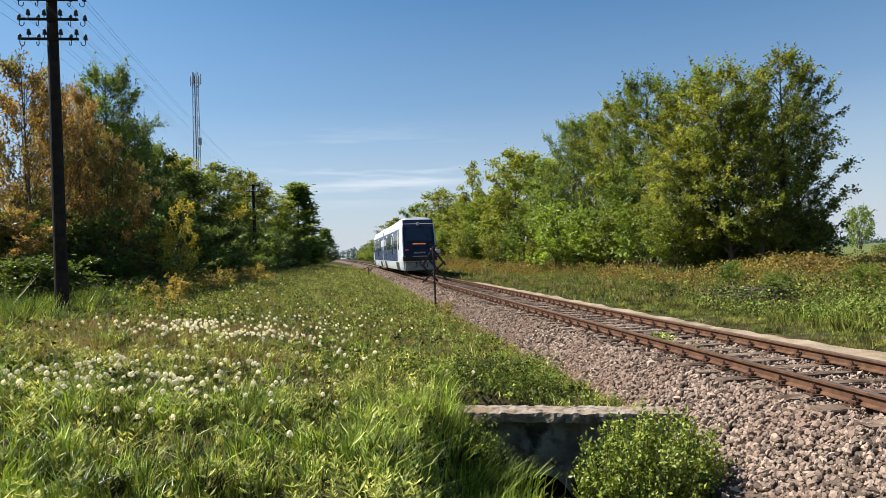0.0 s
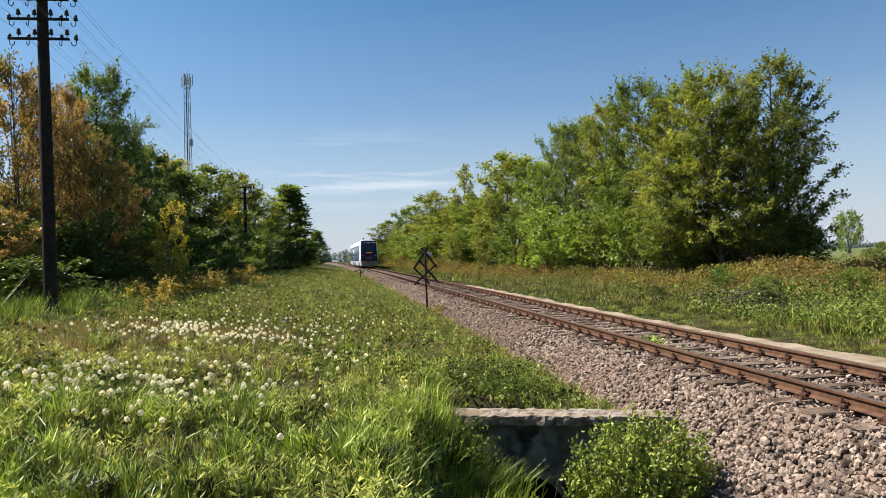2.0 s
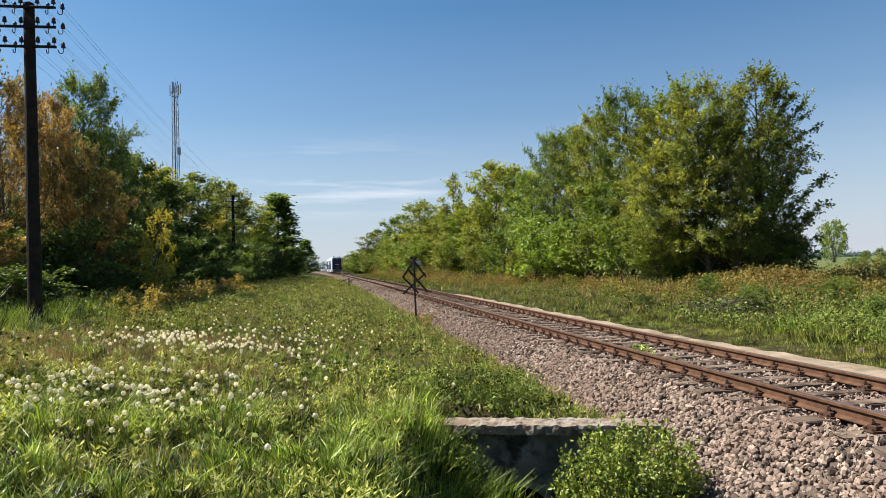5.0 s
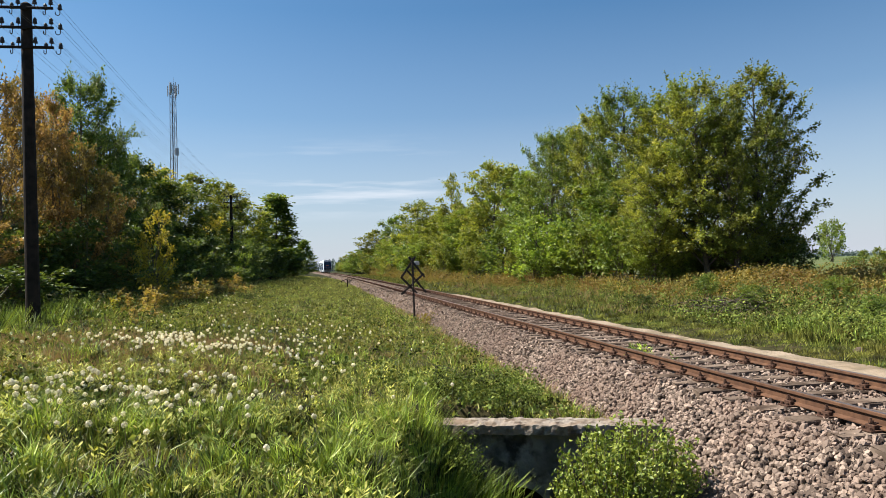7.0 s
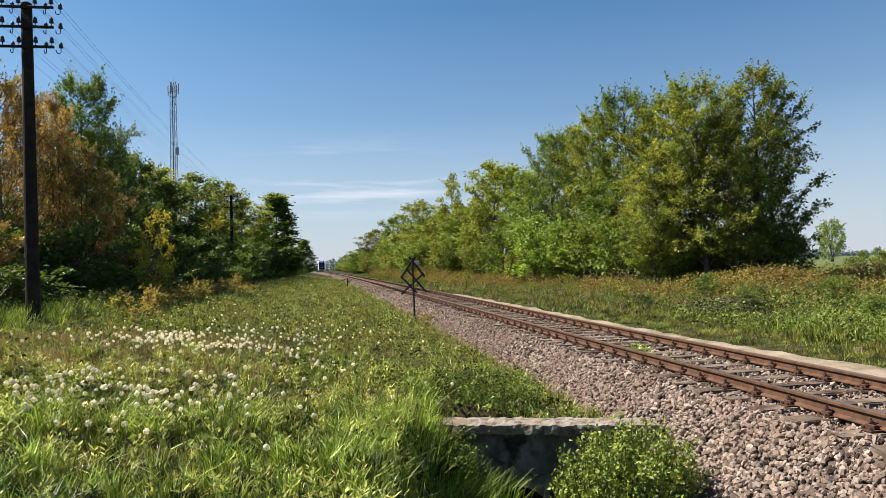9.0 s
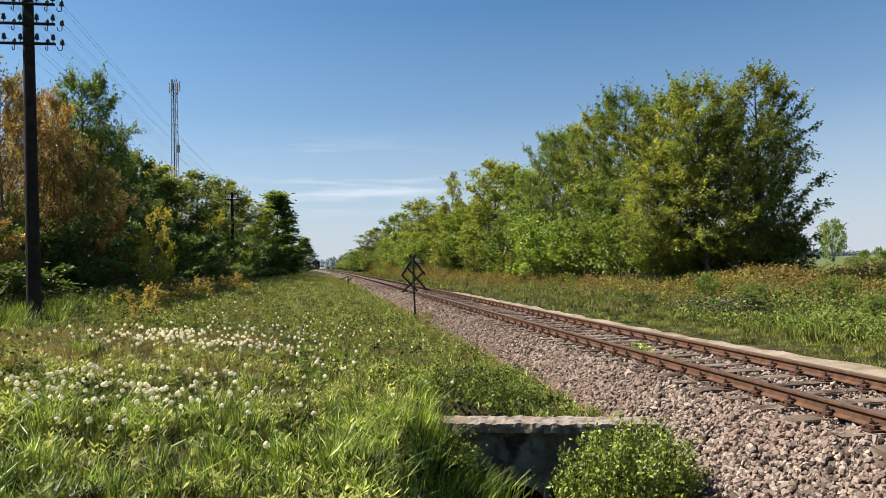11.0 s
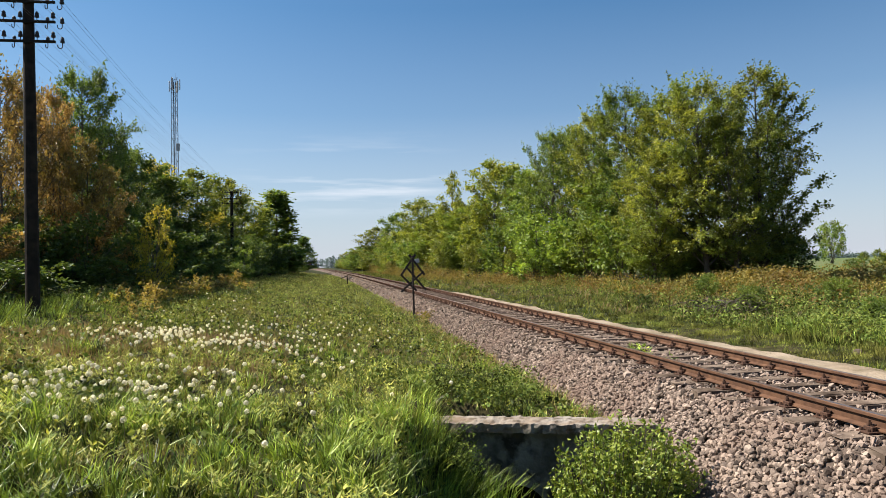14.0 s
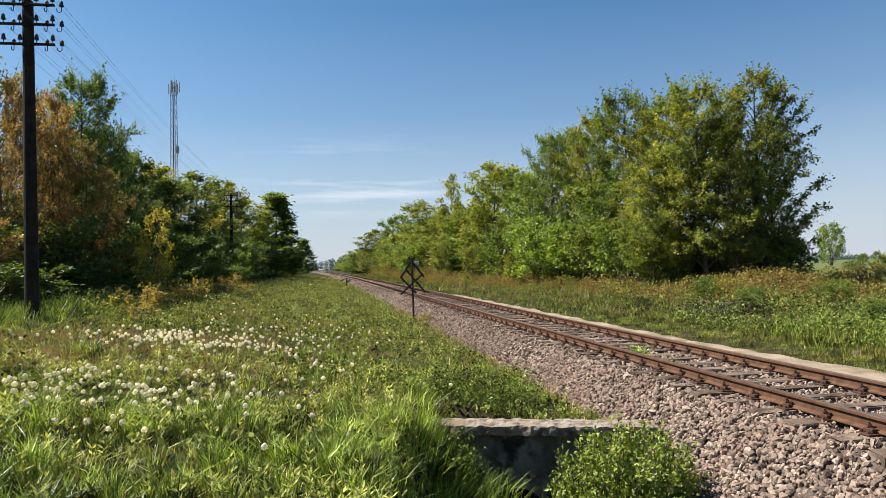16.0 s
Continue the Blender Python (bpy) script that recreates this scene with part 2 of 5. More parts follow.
def bulk(name, verts, faces, mat):
    """A mesh from numpy arrays of vertices and equal-sided faces."""
    verts, faces = np.asarray(verts, np.float32), np.asarray(faces, np.int32)
    k = faces.shape[1]
    me = bpy.data.meshes.new(name)
    me.vertices.add(len(verts))
    me.vertices.foreach_set("co", verts.ravel())
    me.loops.add(faces.size)
    me.loops.foreach_set("vertex_index", faces.ravel())
    me.polygons.add(len(faces))
    me.polygons.foreach_set("loop_start", np.arange(len(faces), dtype=np.int32) * k)
    me.update(calc_edges=True)
    me.materials.append(mat)
    me.polygons.foreach_set("use_smooth", [False] * len(me.polygons))
    return me


def box(bm, size, at=(0, 0, 0), turn=None, bevel=0.0):
    m = Matrix.Translation(at) @ (turn or Matrix()) @ Matrix.Diagonal((*size, 1))
    r = bmesh.ops.create_cube(bm, size=1, matrix=m)
    if bevel:
        edges = list({e for v in r["verts"] for e in v.link_edges})
        bmesh.ops.bevel(bm, geom=edges, offset=bevel, segments=1, affect="EDGES")


def rod(bm, a, b, r1, r2=None, sides=8):
    a, b = Vector(a), Vector(b)
    q = (b - a).to_track_quat("Z", "Y").to_matrix().to_4x4()
    bmesh.ops.create_cone(bm, cap_ends=True, segments=sides, radius1=r1, radius2=r1 if r2 is None else r2, depth=(b - a).length,
                          matrix=Matrix.Translation((a + b) / 2) @ q)


def hose(bm, points, r, sides=6):
    """A bent round bar through the points."""
    for a, b in zip(points, points[1:]):
        rod(bm, a, b, r, r, sides)


def bend(y):
    """The railway's sideways drift: straight, then a wide curve to the left."""
    return -np.maximum(0, np.asarray(y, float) - 10) ** 2 / 12000


def rise(y):
    """The line climbs gently away from the crossing."""
    return 0.0034 * np.maximum(0, np.asarray(y, float) - 18)


def wave(x, y, s, k=0.0):
    """Cheap smooth unevenness between -1 and 1."""
    return (np.sin(x * s + 1.3 * np.sin(y * s * 0.7 + k)) + np.sin(y * s * 1.31 + 1.7 * np.sin(x * s * 0.53 + k) + k)) / 2


CUL_A, CUL_B = np.array((1.02, 8.93)), np.array((4.16, 7.95))  # the culvert's front edge
CUL_Z = -0.55


def ground_z(x, y):
    x, y = np.asarray(x, float), np.asarray(y, float)
    u = x - bend(y)
    z = np.interp(u, (-60, -20, -8, -3, 0, 3.2, 4.3, 7.6, 9.6, 13, 18, 24, 45, 80), (0.2, 0.5, 0.52, 0.12, -0.22, -0.66, -0.84, -0.55, -0.34, -0.28, -0.22, -0.15, -0.1, -0.2))
    z = z + (0.05 * wave(x, y, 1.1) + 0.06 * wave(x, y, 4.3, 1.0)) * np.clip((4 - u) / 2, 0, 1) + (0.10 * wave(x, y, 0.7, 2.0) + 0.06 * wave(x, y, 2.1, 1.0)) * np.clip((u - 10) / 3, 0, 1) * np.clip((40 - u) / 5, 0, 1)
    z = z + rise(y) * np.clip((35 - np.abs(u)) / 20, 0, 1)
    # the ditch in front of the culvert
    along = (CUL_B - CUL_A) / np.linalg.norm(CUL_B - CUL_A)
    out = np.array((along[1], -along[0]))
    s = (x - CUL_A[0]) * along[0] + (y - CUL_A[1]) * along[1]
    d = (x - CUL_A[0]) * out[0] + (y - CUL_A[1]) * out[1]
    across = np.clip((s - 0.15) / 0.75, 0, 1) * np.clip((4.2 - s) / 0.9, 0, 1)
    reach = np.clip((d + 0.66) / 0.2, 0, 1) * np.clip((5.0 - d) / 2.5, 0, 1)
    across, reach = across * across * (3 - 2 * across), reach * reach * (3 - 2 * reach)
    return z - (1.15 - 0.1 * d.clip(0, 4)) * across * reach


def lines(*runs):
    return np.unique(np.round(np.concatenate([np.arange(a, b, s) for a, b, s in runs]), 3))


def sheet(name, xs, ys, z_of, mat, kind="structure"):
    gx, gy = np.meshgrid(xs, ys)
    v = np.stack([gx.ravel(), gy.ravel(), z_of(gx, gy).ravel()], 1)
    i = np.arange(len(xs) * len(ys)).reshape(len(ys), len(xs))
    f = np.stack([i[:-1, :-1], i[:-1, 1:], i[1:, 1:], i[1:, :-1]], -1).reshape(-1, 4)
    me = bulk(name, v, f, mat)
    me.polygons.foreach_set("use_smooth", [True] * len(me.polygons))
    ob = new(name, me)
    return tagged(ob, kind=kind)


tagged(sheet("ground", lines((-1500, -100, 100), (-100, -20, 8), (-20, -5, 1), (-5, 10, 0.2), (10, 30, 1), (30, 110, 8), (110, 1500, 100)),
             lines((-60, 2, 4), (2, 14, 0.2), (14, 40, 1), (40, 120, 4), (120, 400, 14), (400, 3000, 130)), ground_z, M_SOIL),
       "grassy meadow soil sloping gently towards the railway", "ground")


def strip(name, profile, y0, y1, step, mat, rough=0.0, seed=0, kind="structure"):
    """A long surface that follows the railway, from a profile of (u, z)."""
    rng = np.random.RandomState(seed)
    ys = np.concatenate([np.arange(y0, min(60, y1), step), np.arange(60, y1 + 1, 5)]) if y1 > 60 else np.arange(y0, y1, step)
    p = np.array(profile, float)
    gx = p[None, :, 0] + bend(ys)[:, None] + rng.normal(0, rough, (len(ys), len(p)))
    gz = np.repeat(p[None, :, 1], len(ys), 0) + rise(ys)[:, None] + rng.normal(0, rough * 0.5, (len(ys), len(p)))
    gy = np.repeat(ys[:, None], len(p), 1)
    i = np.arange(gx.size).reshape(gx.shape)
    f = np.stack([i[:-1, :-1], i[:-1, 1:], i[1:, 1:], i[1:, :-1]], -1).reshape(-1, 4)
    me = bulk(name, np.stack([gx, gy, gz], -1).reshape(-1, 3), f, mat)
    return tagged(new(name, me), kind=kind)


TRACK_U, SPAN = 6.055, 0.755  # the track's middle, and from it to each rail's middle
BED = ((3.7, -1.05), (4.15, -0.80), (4.35, -0.63), (4.6, -0.40), (4.78, -0.25), (5.1, -0.22), (5.6, -0.23), (6.05, -0.235), (6.5, -0.23), (7.0, -0.225),
       (7.4, -0.25), (7.75, -0.36), (8.1, -0.46))


def bed_z(u):
    return np.interp(u, [a for a, b in BED], [b for a, b in BED])


# the bed's dark colour shows as shade between the loose stones
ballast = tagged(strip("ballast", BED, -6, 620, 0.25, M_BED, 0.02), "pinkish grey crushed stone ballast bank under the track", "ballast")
path = strip("path", ((8.0, -0.52), (8.12, -0.40), (8.3, -0.36), (8.55, -0.345), (8.8, -0.36), (9.0, -0.50)), -6, 44, 0.5, M_SAND, 0.03, 3)
for v in path.data.vertices:  # wider towards the crossing
    v.co.x += (v.co.x - 8.0) * 0.45 * min(1, max(0, (16 - v.co.y) / 7)) + 0.12 * noise.noise((v.co.x, v.co.y * 0.9, 0))
tagged(path, "pale sandy track trodden along the railway", "path")

# far field on the right
tagged(sheet("field", lines((38, 120, 4), (120, 1400, 80)), lines((30, 160, 4), (160, 1500, 80)), lambda x, y: ground_z(x, y) + 0.12, M_FIELD),
       "green young crop field beyond the trees", "field")

# ---- railway ----
track = tagged(new("railway_track"), "single railway track with rusty rails on weathered sleepers", "railway track", kind="structure")


def rail_mesh(u, y0, y1):
    prof = [(-0.065, -0.15), (-0.065, -0.138), (-0.012, -0.12), (-0.009, -0.045), (-0.036, -0.034), (-0.036, -0.006), (-0.028, 0.0),
            (0.028, 0.0), (0.036, -0.006), (0.036, -0.034), (0.009, -0.045), (0.012, -0.12), (0.065, -0.138), (0.065, -0.15)]
    ys = np.concatenate([np.arange(y0, 60, 2.0), np.arange(60, y1, 6.0)])
    p = np.array(prof)
    gx = p[None, :, 0] + u + bend(ys)[:, None]
    gz = np.repeat(p[None, :, 1], len(ys), 0) + rise(ys)[:, None]
    gy = np.repeat(ys[:, None], len(p), 1)
    i = np.arange(gx.size).reshape(gx.shape)
    j = np.roll(i, -1, 1)
    f = np.stack([i[:-1], j[:-1], j[1:], i[1:]], -1)
    me = bulk("rail", np.stack([gx, gy, gz], -1).reshape(-1, 3), f.reshape(-1, 4), M_RAIL)
    me.materials.append(M_RAILTOP)
    k = np.tile(np.isin(np.arange(len(p)), (6,)), len(ys) - 1).astype(np.int32)
    me.polygons.foreach_set("material_index", k)
    return me


for side in (-SPAN, SPAN):
    r = new("rail", rail_mesh(TRACK_U + side, -5, 620))
    r.parent = track
PITCH = 0.592


def sleeper_mesh(seed):
    rng = random.Random(seed)
    bm = bmesh.new()
    box(bm, (2.55, 0.24, 0.15), (0, 0, -0.075), bevel=0.015)
    for v in bm.verts:
        v.co += Vector((rng.uniform(-0.03, 0.03), rng.uniform(-0.012, 0.012), rng.uniform(-0.008, 0.006)))
    me = bpy.data.meshes.new("sleeper")
    bm.to_mesh(me)
    bm.free()
    me.materials.append(M_SLEEPER)
    return me


def fastening_mesh():
    """A ribbed plate under the rail with clamps, bolts and nuts on both sides."""
    bm = bmesh.new()
    box(bm, (0.36, 0.16, 0.018), (0, 0, 0.009), bevel=0.003)
    for s in (-1, 1):
        box(bm, (0.05, 0.11, 0.045), (s * 0.095, 0, 0.040), bevel=0.006)
        box(bm, (0.075, 0.06, 0.02), (s * 0.075, 0, 0.066), pose(0, 0, 0, 0, s * 14, 0), bevel=0.004)
        rod(bm, (s * 0.1, 0, 0.06), (s * 0.1, 0, 0.125), 0.013, 0.013, 6)
        rod(bm, (s * 0.1, 0, 0.075), (s * 0.1, 0, 0.102), 0.024, 0.022, 6)
        rod(bm, (s * 0.152, 0.045, 0.015), (s * 0.152, 0.045, 0.045), 0.02, 0.016, 6)
        rod(bm, (s * 0.152, -0.045, 0.015), (s * 0.152, -0.045, 0.045), 0.02, 0.016, 6)
    me = bpy.data.meshes.new("fastening")
    bm.to_mesh(me)
    bm.free()
    me.materials.append(M_IRON)
    return me


SLEEPERS = [sleeper_mesh(i) for i in range(5)]
FASTEN = fastening_mesh()
rng = random.Random(5)
SLEEPER_Y = [0.4 + PITCH * i for i in range(1000)]
for i, y in enumerate(SLEEPER_Y[:95]):
    s = new("sleeper", SLEEPERS[i % 5])
    s.parent = track
    s.matrix_basis = pose(TRACK_U + float(bend(y)) + rng.uniform(-0.03, 0.03), y, -0.168 + float(rise(y)), 0, 0, rng.uniform(-1.2, 1.2))
    if y < 42:
        for side in (-SPAN, SPAN):
            f = new("fastening", FASTEN)
            f.parent = s
            f.matrix_basis = pose(side, 0, 0.001)


def joined(me, poses):
    """One mesh out of many placed copies of a small one."""
    n = len(me.vertices)
    co = np.empty(n * 3)
    me.vertices.foreach_get("co", co)
    co = co.reshape(-1, 3)
    me.calc_loop_triangles()
    tri = np.empty(len(me.loop_triangles) * 3, np.int32)
    me.loop_triangles.foreach_get("vertices", tri)
    tri = tri.reshape(-1, 3)
    v = [co @ np.array(m.to_3x3()).T + np.array(m.translation) for m in poses]
    f = [tri + n * i for i in range(len(poses))]
    return np.concatenate(v), np.concatenate(f)


far = SLEEPER_Y[95:620]
v, f = joined(SLEEPERS[0], [pose(TRACK_U + float(bend(y)), y, -0.168 + float(rise(y)), 0, 0, rng.uniform(-1, 1)) for y in far])
o = new("sleeper_row", bulk("sleeper_row", v, f, M_SLEEPER))
o.parent = track
tagged(o, kind="stuff")
bolts = bmesh.new()
for s in (-1, 1):
    box(bolts, (0.09, 0.1, 0.11), (s * 0.1, 0, 0.055))
tmp = bpy.data.meshes.new("bolt")
bolts.to_mesh(tmp)
bolts.free()
v, f = joined(tmp, [pose(TRACK_U + side + float(bend(y)), y, -0.168 + float(rise(y))) for y in SLEEPER_Y[71:420] for side in (-SPAN, SPAN)])
o = new("fastening_row", bulk("fastening_row", v, f, M_IRON))
o.parent = track
tagged(o, kind="stuff")

# ---- ballast stones ----


def stones(rs, n, size, place, fine=True):
    """Many broken stones: jittered, stretched, turned twenty- or eight-sided lumps. place(n) gives their middles."""
    if fine:
        g = (1 + 5 ** 0.5) / 2
        core = np.array([(-1, g, 0), (1, g, 0), (-1, -g, 0), (1, -g, 0), (0, -1, g), (0, 1, g), (0, -1, -g), (0, 1, -g), (g, 0, -1), (g, 0, 1), (-g, 0, -1), (-g, 0, 1)]) / 1.9
        tri = np.array([(0, 11, 5), (0, 5, 1), (0, 1, 7), (0, 7, 10), (0, 10, 11), (1, 5, 9), (5, 11, 4), (11, 10, 2), (10, 7, 6), (7, 1, 8),
                        (3, 9, 4), (3, 4, 2), (3, 2, 6), (3, 6, 8), (3, 8, 9), (4, 9, 5), (2, 4, 11), (6, 2, 10), (8, 6, 7), (9, 8, 1)])
    else:
        core = np.array([(1, 0, 0), (-1, 0, 0), (0, 1, 0), (0, -1, 0), (0, 0, 1), (0, 0, -1)], float)
        tri = np.array([(0, 2, 4), (2, 1, 4), (1, 3, 4), (3, 0, 4), (2, 0, 5), (1, 2, 5), (3, 1, 5), (0, 3, 5)])
    k = len(core)
    v = np.repeat(core[None], n, 0) * 0.5
    # break flat faces off the lump by pulling far corners back to random planes
    for _ in range(3):
        d = rs.normal(0, 1, (n, 1, 3))
        d /= np.linalg.norm(d, axis=2, keepdims=True)
        over = np.maximum(0, (v * d).sum(2, keepdims=True) - rs.uniform(0.22, 0.42, (n, 1, 1)))
        v -= over * d
    v += rs.normal(0, 0.045, (n, k, 3))
    v *= rs.uniform(0.6, 1.35, (n, 1, 3)) * (size * rs.lognormal(0, 0.2, (n, 1, 1)))
    q = rs.normal(0, 1, (n, 4))
    q /= np.linalg.norm(q, axis=1, keepdims=True)
    w, x, y, z = q.T
    rot = np.stack([1 - 2 * (y * y + z * z), 2 * (x * y - z * w), 2 * (x * z + y * w), 2 * (x * y + z * w), 1 - 2 * (x * x + z * z), 2 * (y * z - x * w),
                    2 * (x * z - y * w), 2 * (y * z + x * w), 1 - 2 * (x * x + y * y)], 1).reshape(n, 3, 3)
    v = np.einsum("nij,nkj->nki", rot, v) + place(n)[:, None]
    f = tri[None] + k * np.arange(n)[:, None, None]
    return v.reshape(-1, 3), f.reshape(-1, 3)


def on_bed(u0, u1, y0, y1, rs, lift=0.012):
    def place(n):
        u, y = rs.uniform(u0, u1, n), rs.uniform(y0, y1, n)
        return np.stack([u + bend(y), y, bed_z(u) + rise(y) + lift + rs.uniform(-0.03, 0.035, n)], 1)
    return place


rs = np.random.RandomState(11)
groups = []
for u0, u1, y0, y1, n, size, lift, fine in ((3.95, 4.9, 3, 9, 5600, 0.062, 0.016, True), (4.0, 4.9, 9, 14, 4400, 0.062, 0.016, True), (4.05, 4.9, 14, 26, 8500, 0.068, 0.014, False),
                                            (4.9, 7.35, 4.5, 12, 7200, 0.066, 0.012, False), (4.9, 7.35, 12, 24, 7000, 0.07, 0.010, False), (4.1, 4.9, 26, 45, 5200, 0.095, 0.012, False),
                                            (4.9, 7.4, 24, 45, 4800, 0.09, 0.0, False), (4.1, 7.4, 45, 90, 4200, 0.13, 0.0, False), (4.1, 7.4, 90, 200, 2600, 0.19, -0.02, False),
                                            (7.35, 8.1, 6, 24, 2400, 0.062, 0.014, False), (3.6, 4.1, 3, 24, 900, 0.062, 0.02, False)):
    groups.append(stones(rs, n, size, on_bed(u0, u1, y0, y1, rs, lift), fine))
base, vs, fs = 0, [], []
for v, f in groups:
    vs.append(v)
    fs.append(f + base)
    base += len(v)
o = new("loose_stones", bulk("loose_stones", np.concatenate(vs), np.concatenate(fs), M_STONE))
o.parent = ballast
tagged(o, kind="stuff")
one = []
for i in range(8):
    v, f = stones(rs, 1, 0.066, lambda n: np.zeros((n, 3)))
    one.append(bulk("stone", v, f, M_STONE))
spots = on_bed(4.05, 4.8, 5.6, 8.4, rs, 0.026)(290)
for i, p in enumerate(spots):
    s = new("stone", one[i % 8])
    s.parent = ballast
    s.matrix_basis = pose(*p, rs.uniform(0, 360), rs.uniform(0, 360), rs.uniform(0, 360))

# ---- culvert ----
culvert = tagged(new("culvert"), "old concrete culvert headwall with a cracked slab over a dark pipe", "culvert")
cul_along = math.degrees(math.atan2(CUL_B[1] - CUL_A[1], CUL_B[0] - CUL_A[0]))
culvert.matrix_basis = pose(CUL_A[0], CUL_A[1], CUL_Z, 0, 0, cul_along)
CUL_L = float(np.linalg.norm(CUL_B - CUL_A))


def rugged(bm, amount, seed, cuts=0):
    if cuts:
        bmesh.ops.subdivide_edges(bm, edges=bm.edges[:], cuts=cuts, use_grid_fill=True)
    for v in bm.verts:
        v.co += amount * Vector((noise.noise(v.co * 7 + Vector((seed, 0, 0))), noise.noise(v.co * 7 + Vector((0, seed, 5))), noise.noise(v.co * 9 + Vector((3, 0, seed)))))


def long_block(bm, x0, x1, y0, y1, z0, z1, step=0.07):
    """A block cut along its length, so that its edges can be made ragged."""
    n = max(2, int((x1 - x0) / step))
    rings = []
    for i in range(n + 1):
        x = x0 + (x1 - x0) * i / n
        ring = []
        for k in range(4):
            ring.append((x, y0 + (y1 - y0) * k / 4, z1))
        for k in range(3):
            ring.append((x, y1, z1 + (z0 - z1) * k / 3))
        for k in range(4):
            ring.append((x, y1 + (y0 - y1) * k / 4, z0))
        for k in range(3):
            ring.append((x, y0, z0 + (z1 - z0) * k / 3))
        rings.append([bm.verts.new(p) for p in ring])
    m = len(rings[0])
    for a, b in zip(rings, rings[1:]):
        for k in range(m):
            bm.faces.new((a[k], a[(k + 1) % m], b[(k + 1) % m], b[k]))
    bm.faces.new(rings[0][::-1])
    bm.faces.new(rings[-1])
    bmesh.ops.recalc_face_normals(bm, faces=bm.faces[:])


bm = bmesh.new()
long_block(bm, 0, CUL_L, -0.02, 0.42, -0.12, 0.0, 0.045)
rugged(bm, 0.022, 3)
for v in bm.verts:
    v.co += Vector((0, 0.03 * noise.noise(v.co * 2.3) + 0.02 * noise.noise(v.co * 14), 0.014 * noise.noise(v.co * 1.7 + Vector((4, 0, 0))) + 0.012 * noise.noise(v.co * 16)))
part("slab", bm, M_CONC, culvert, "weathered pale concrete slab with broken edges")
bm = bmesh.new()
n_arch, rad, cx_, cz_ = 14, 0.42, 1.48, -1.26
wall_pts = [(0.1, -0.12), (0.1, -1.7), (cx_ - rad, -1.7)] + [(cx_ - rad * math.cos(math.pi * i / n_arch), cz_ + rad * math.sin(math.pi * i / n_arch)) for i in range(n_arch + 1)]
wall_pts += [(cx_ + rad, -1.7), (CUL_L - 0.1, -1.7), (CUL_L - 0.1, -0.12)]
front = [bm.verts.new((x, 0.13, z)) for x, z in wall_pts]
back = [bm.verts.new((x, 0.40, z)) for x, z in wall_pts]
for i in range(len(front)):
    j = (i + 1) % len(front)
    bm.faces.new((front[i], front[j], back[j], back[i]))
bm.faces.new(front)
bm.faces.new(back[::-1])
bmesh.ops.recalc_face_normals(bm, faces=bm.faces[:])
bmesh.ops.triangulate(bm, faces=bm.faces[:])
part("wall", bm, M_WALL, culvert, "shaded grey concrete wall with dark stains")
# short ring with a closed back; its black colour paints the pipe's inner shade
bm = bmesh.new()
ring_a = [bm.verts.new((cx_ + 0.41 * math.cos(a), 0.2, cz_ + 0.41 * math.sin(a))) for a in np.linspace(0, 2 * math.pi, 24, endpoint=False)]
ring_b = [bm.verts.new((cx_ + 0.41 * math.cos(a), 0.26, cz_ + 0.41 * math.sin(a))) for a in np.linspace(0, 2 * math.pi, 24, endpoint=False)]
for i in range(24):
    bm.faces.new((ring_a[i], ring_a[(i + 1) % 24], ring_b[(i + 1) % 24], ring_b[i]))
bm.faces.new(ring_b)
part("pipe", bm, M_PIPE, culvert, "shallow near-black cap painting the dark of a deep drain pipe")

# ---- trees ----


def tube(points, radii, sides, vs, fs):
    """Adds a tapered tube along the points to the lists."""
    pts = np.asarray(points, float)
    d = np.gradient(pts, axis=0)
    d /= np.linalg.norm(d, axis=1, keepdims=True) + 1e-9
    ref = np.where(np.abs(d[:, 2:3]) > 0.9, np.array([[1.0, 0, 0]]), np.array([[0, 0, 1.0]]))
    a = np.cross(d, ref)
    a /= np.linalg.norm(a, axis=1, keepdims=True) + 1e-9
    b = np.cross(d, a)
    ang = np.linspace(0, 2 * np.pi, sides, endpoint=False)
    ring = pts[:, None] + np.asarray(radii)[:, None, None] * (np.cos(ang)[None, :, None] * a[:, None] + np.sin(ang)[None, :, None] * b[:, None])
    base = sum(len(v) for v in vs)
    i = base + np.arange(len(pts) * sides).reshape(len(pts), sides)
    j = np.roll(i, -1, 1)
    vs.append(ring.reshape(-1, 3))
    fs.append(np.stack([i[:-1], j[:-1], j[1:], i[1:]], -1).reshape(-1, 4))


def leaf_cloud(rs, centres, spread, per, size, droop=0.3, width=0.34):
    """Folded four-cornered leaves round the centres."""
    n = len(centres) * per
    p = np.repeat(centres, per, 0) + rs.normal(0, 1, (n, 3)) * spread
    d = rs.normal(0, 1, (n, 3))
    d[:, 2] -= droop
    d /= np.linalg.norm(d, axis=1, keepdims=True)
    s = rs.normal(0, 1, (n, 3))
    s -= d * (s * d).sum(1, keepdims=True)
    s /= np.linalg.norm(s, axis=1, keepdims=True) + 1e-9
    up = np.cross(d, s)
    k = size * rs.uniform(0.6, 1.3, (n, 1))
    mid = p + d * k * 0.45
    v = np.stack([p, mid + s * k * width + up * k * 0.10, p + d * k, mid - s * k * width + up * k * 0.10], 1)
    f = np.arange(n * 4).reshape(n, 4)
    return v.reshape(-1, 3), f


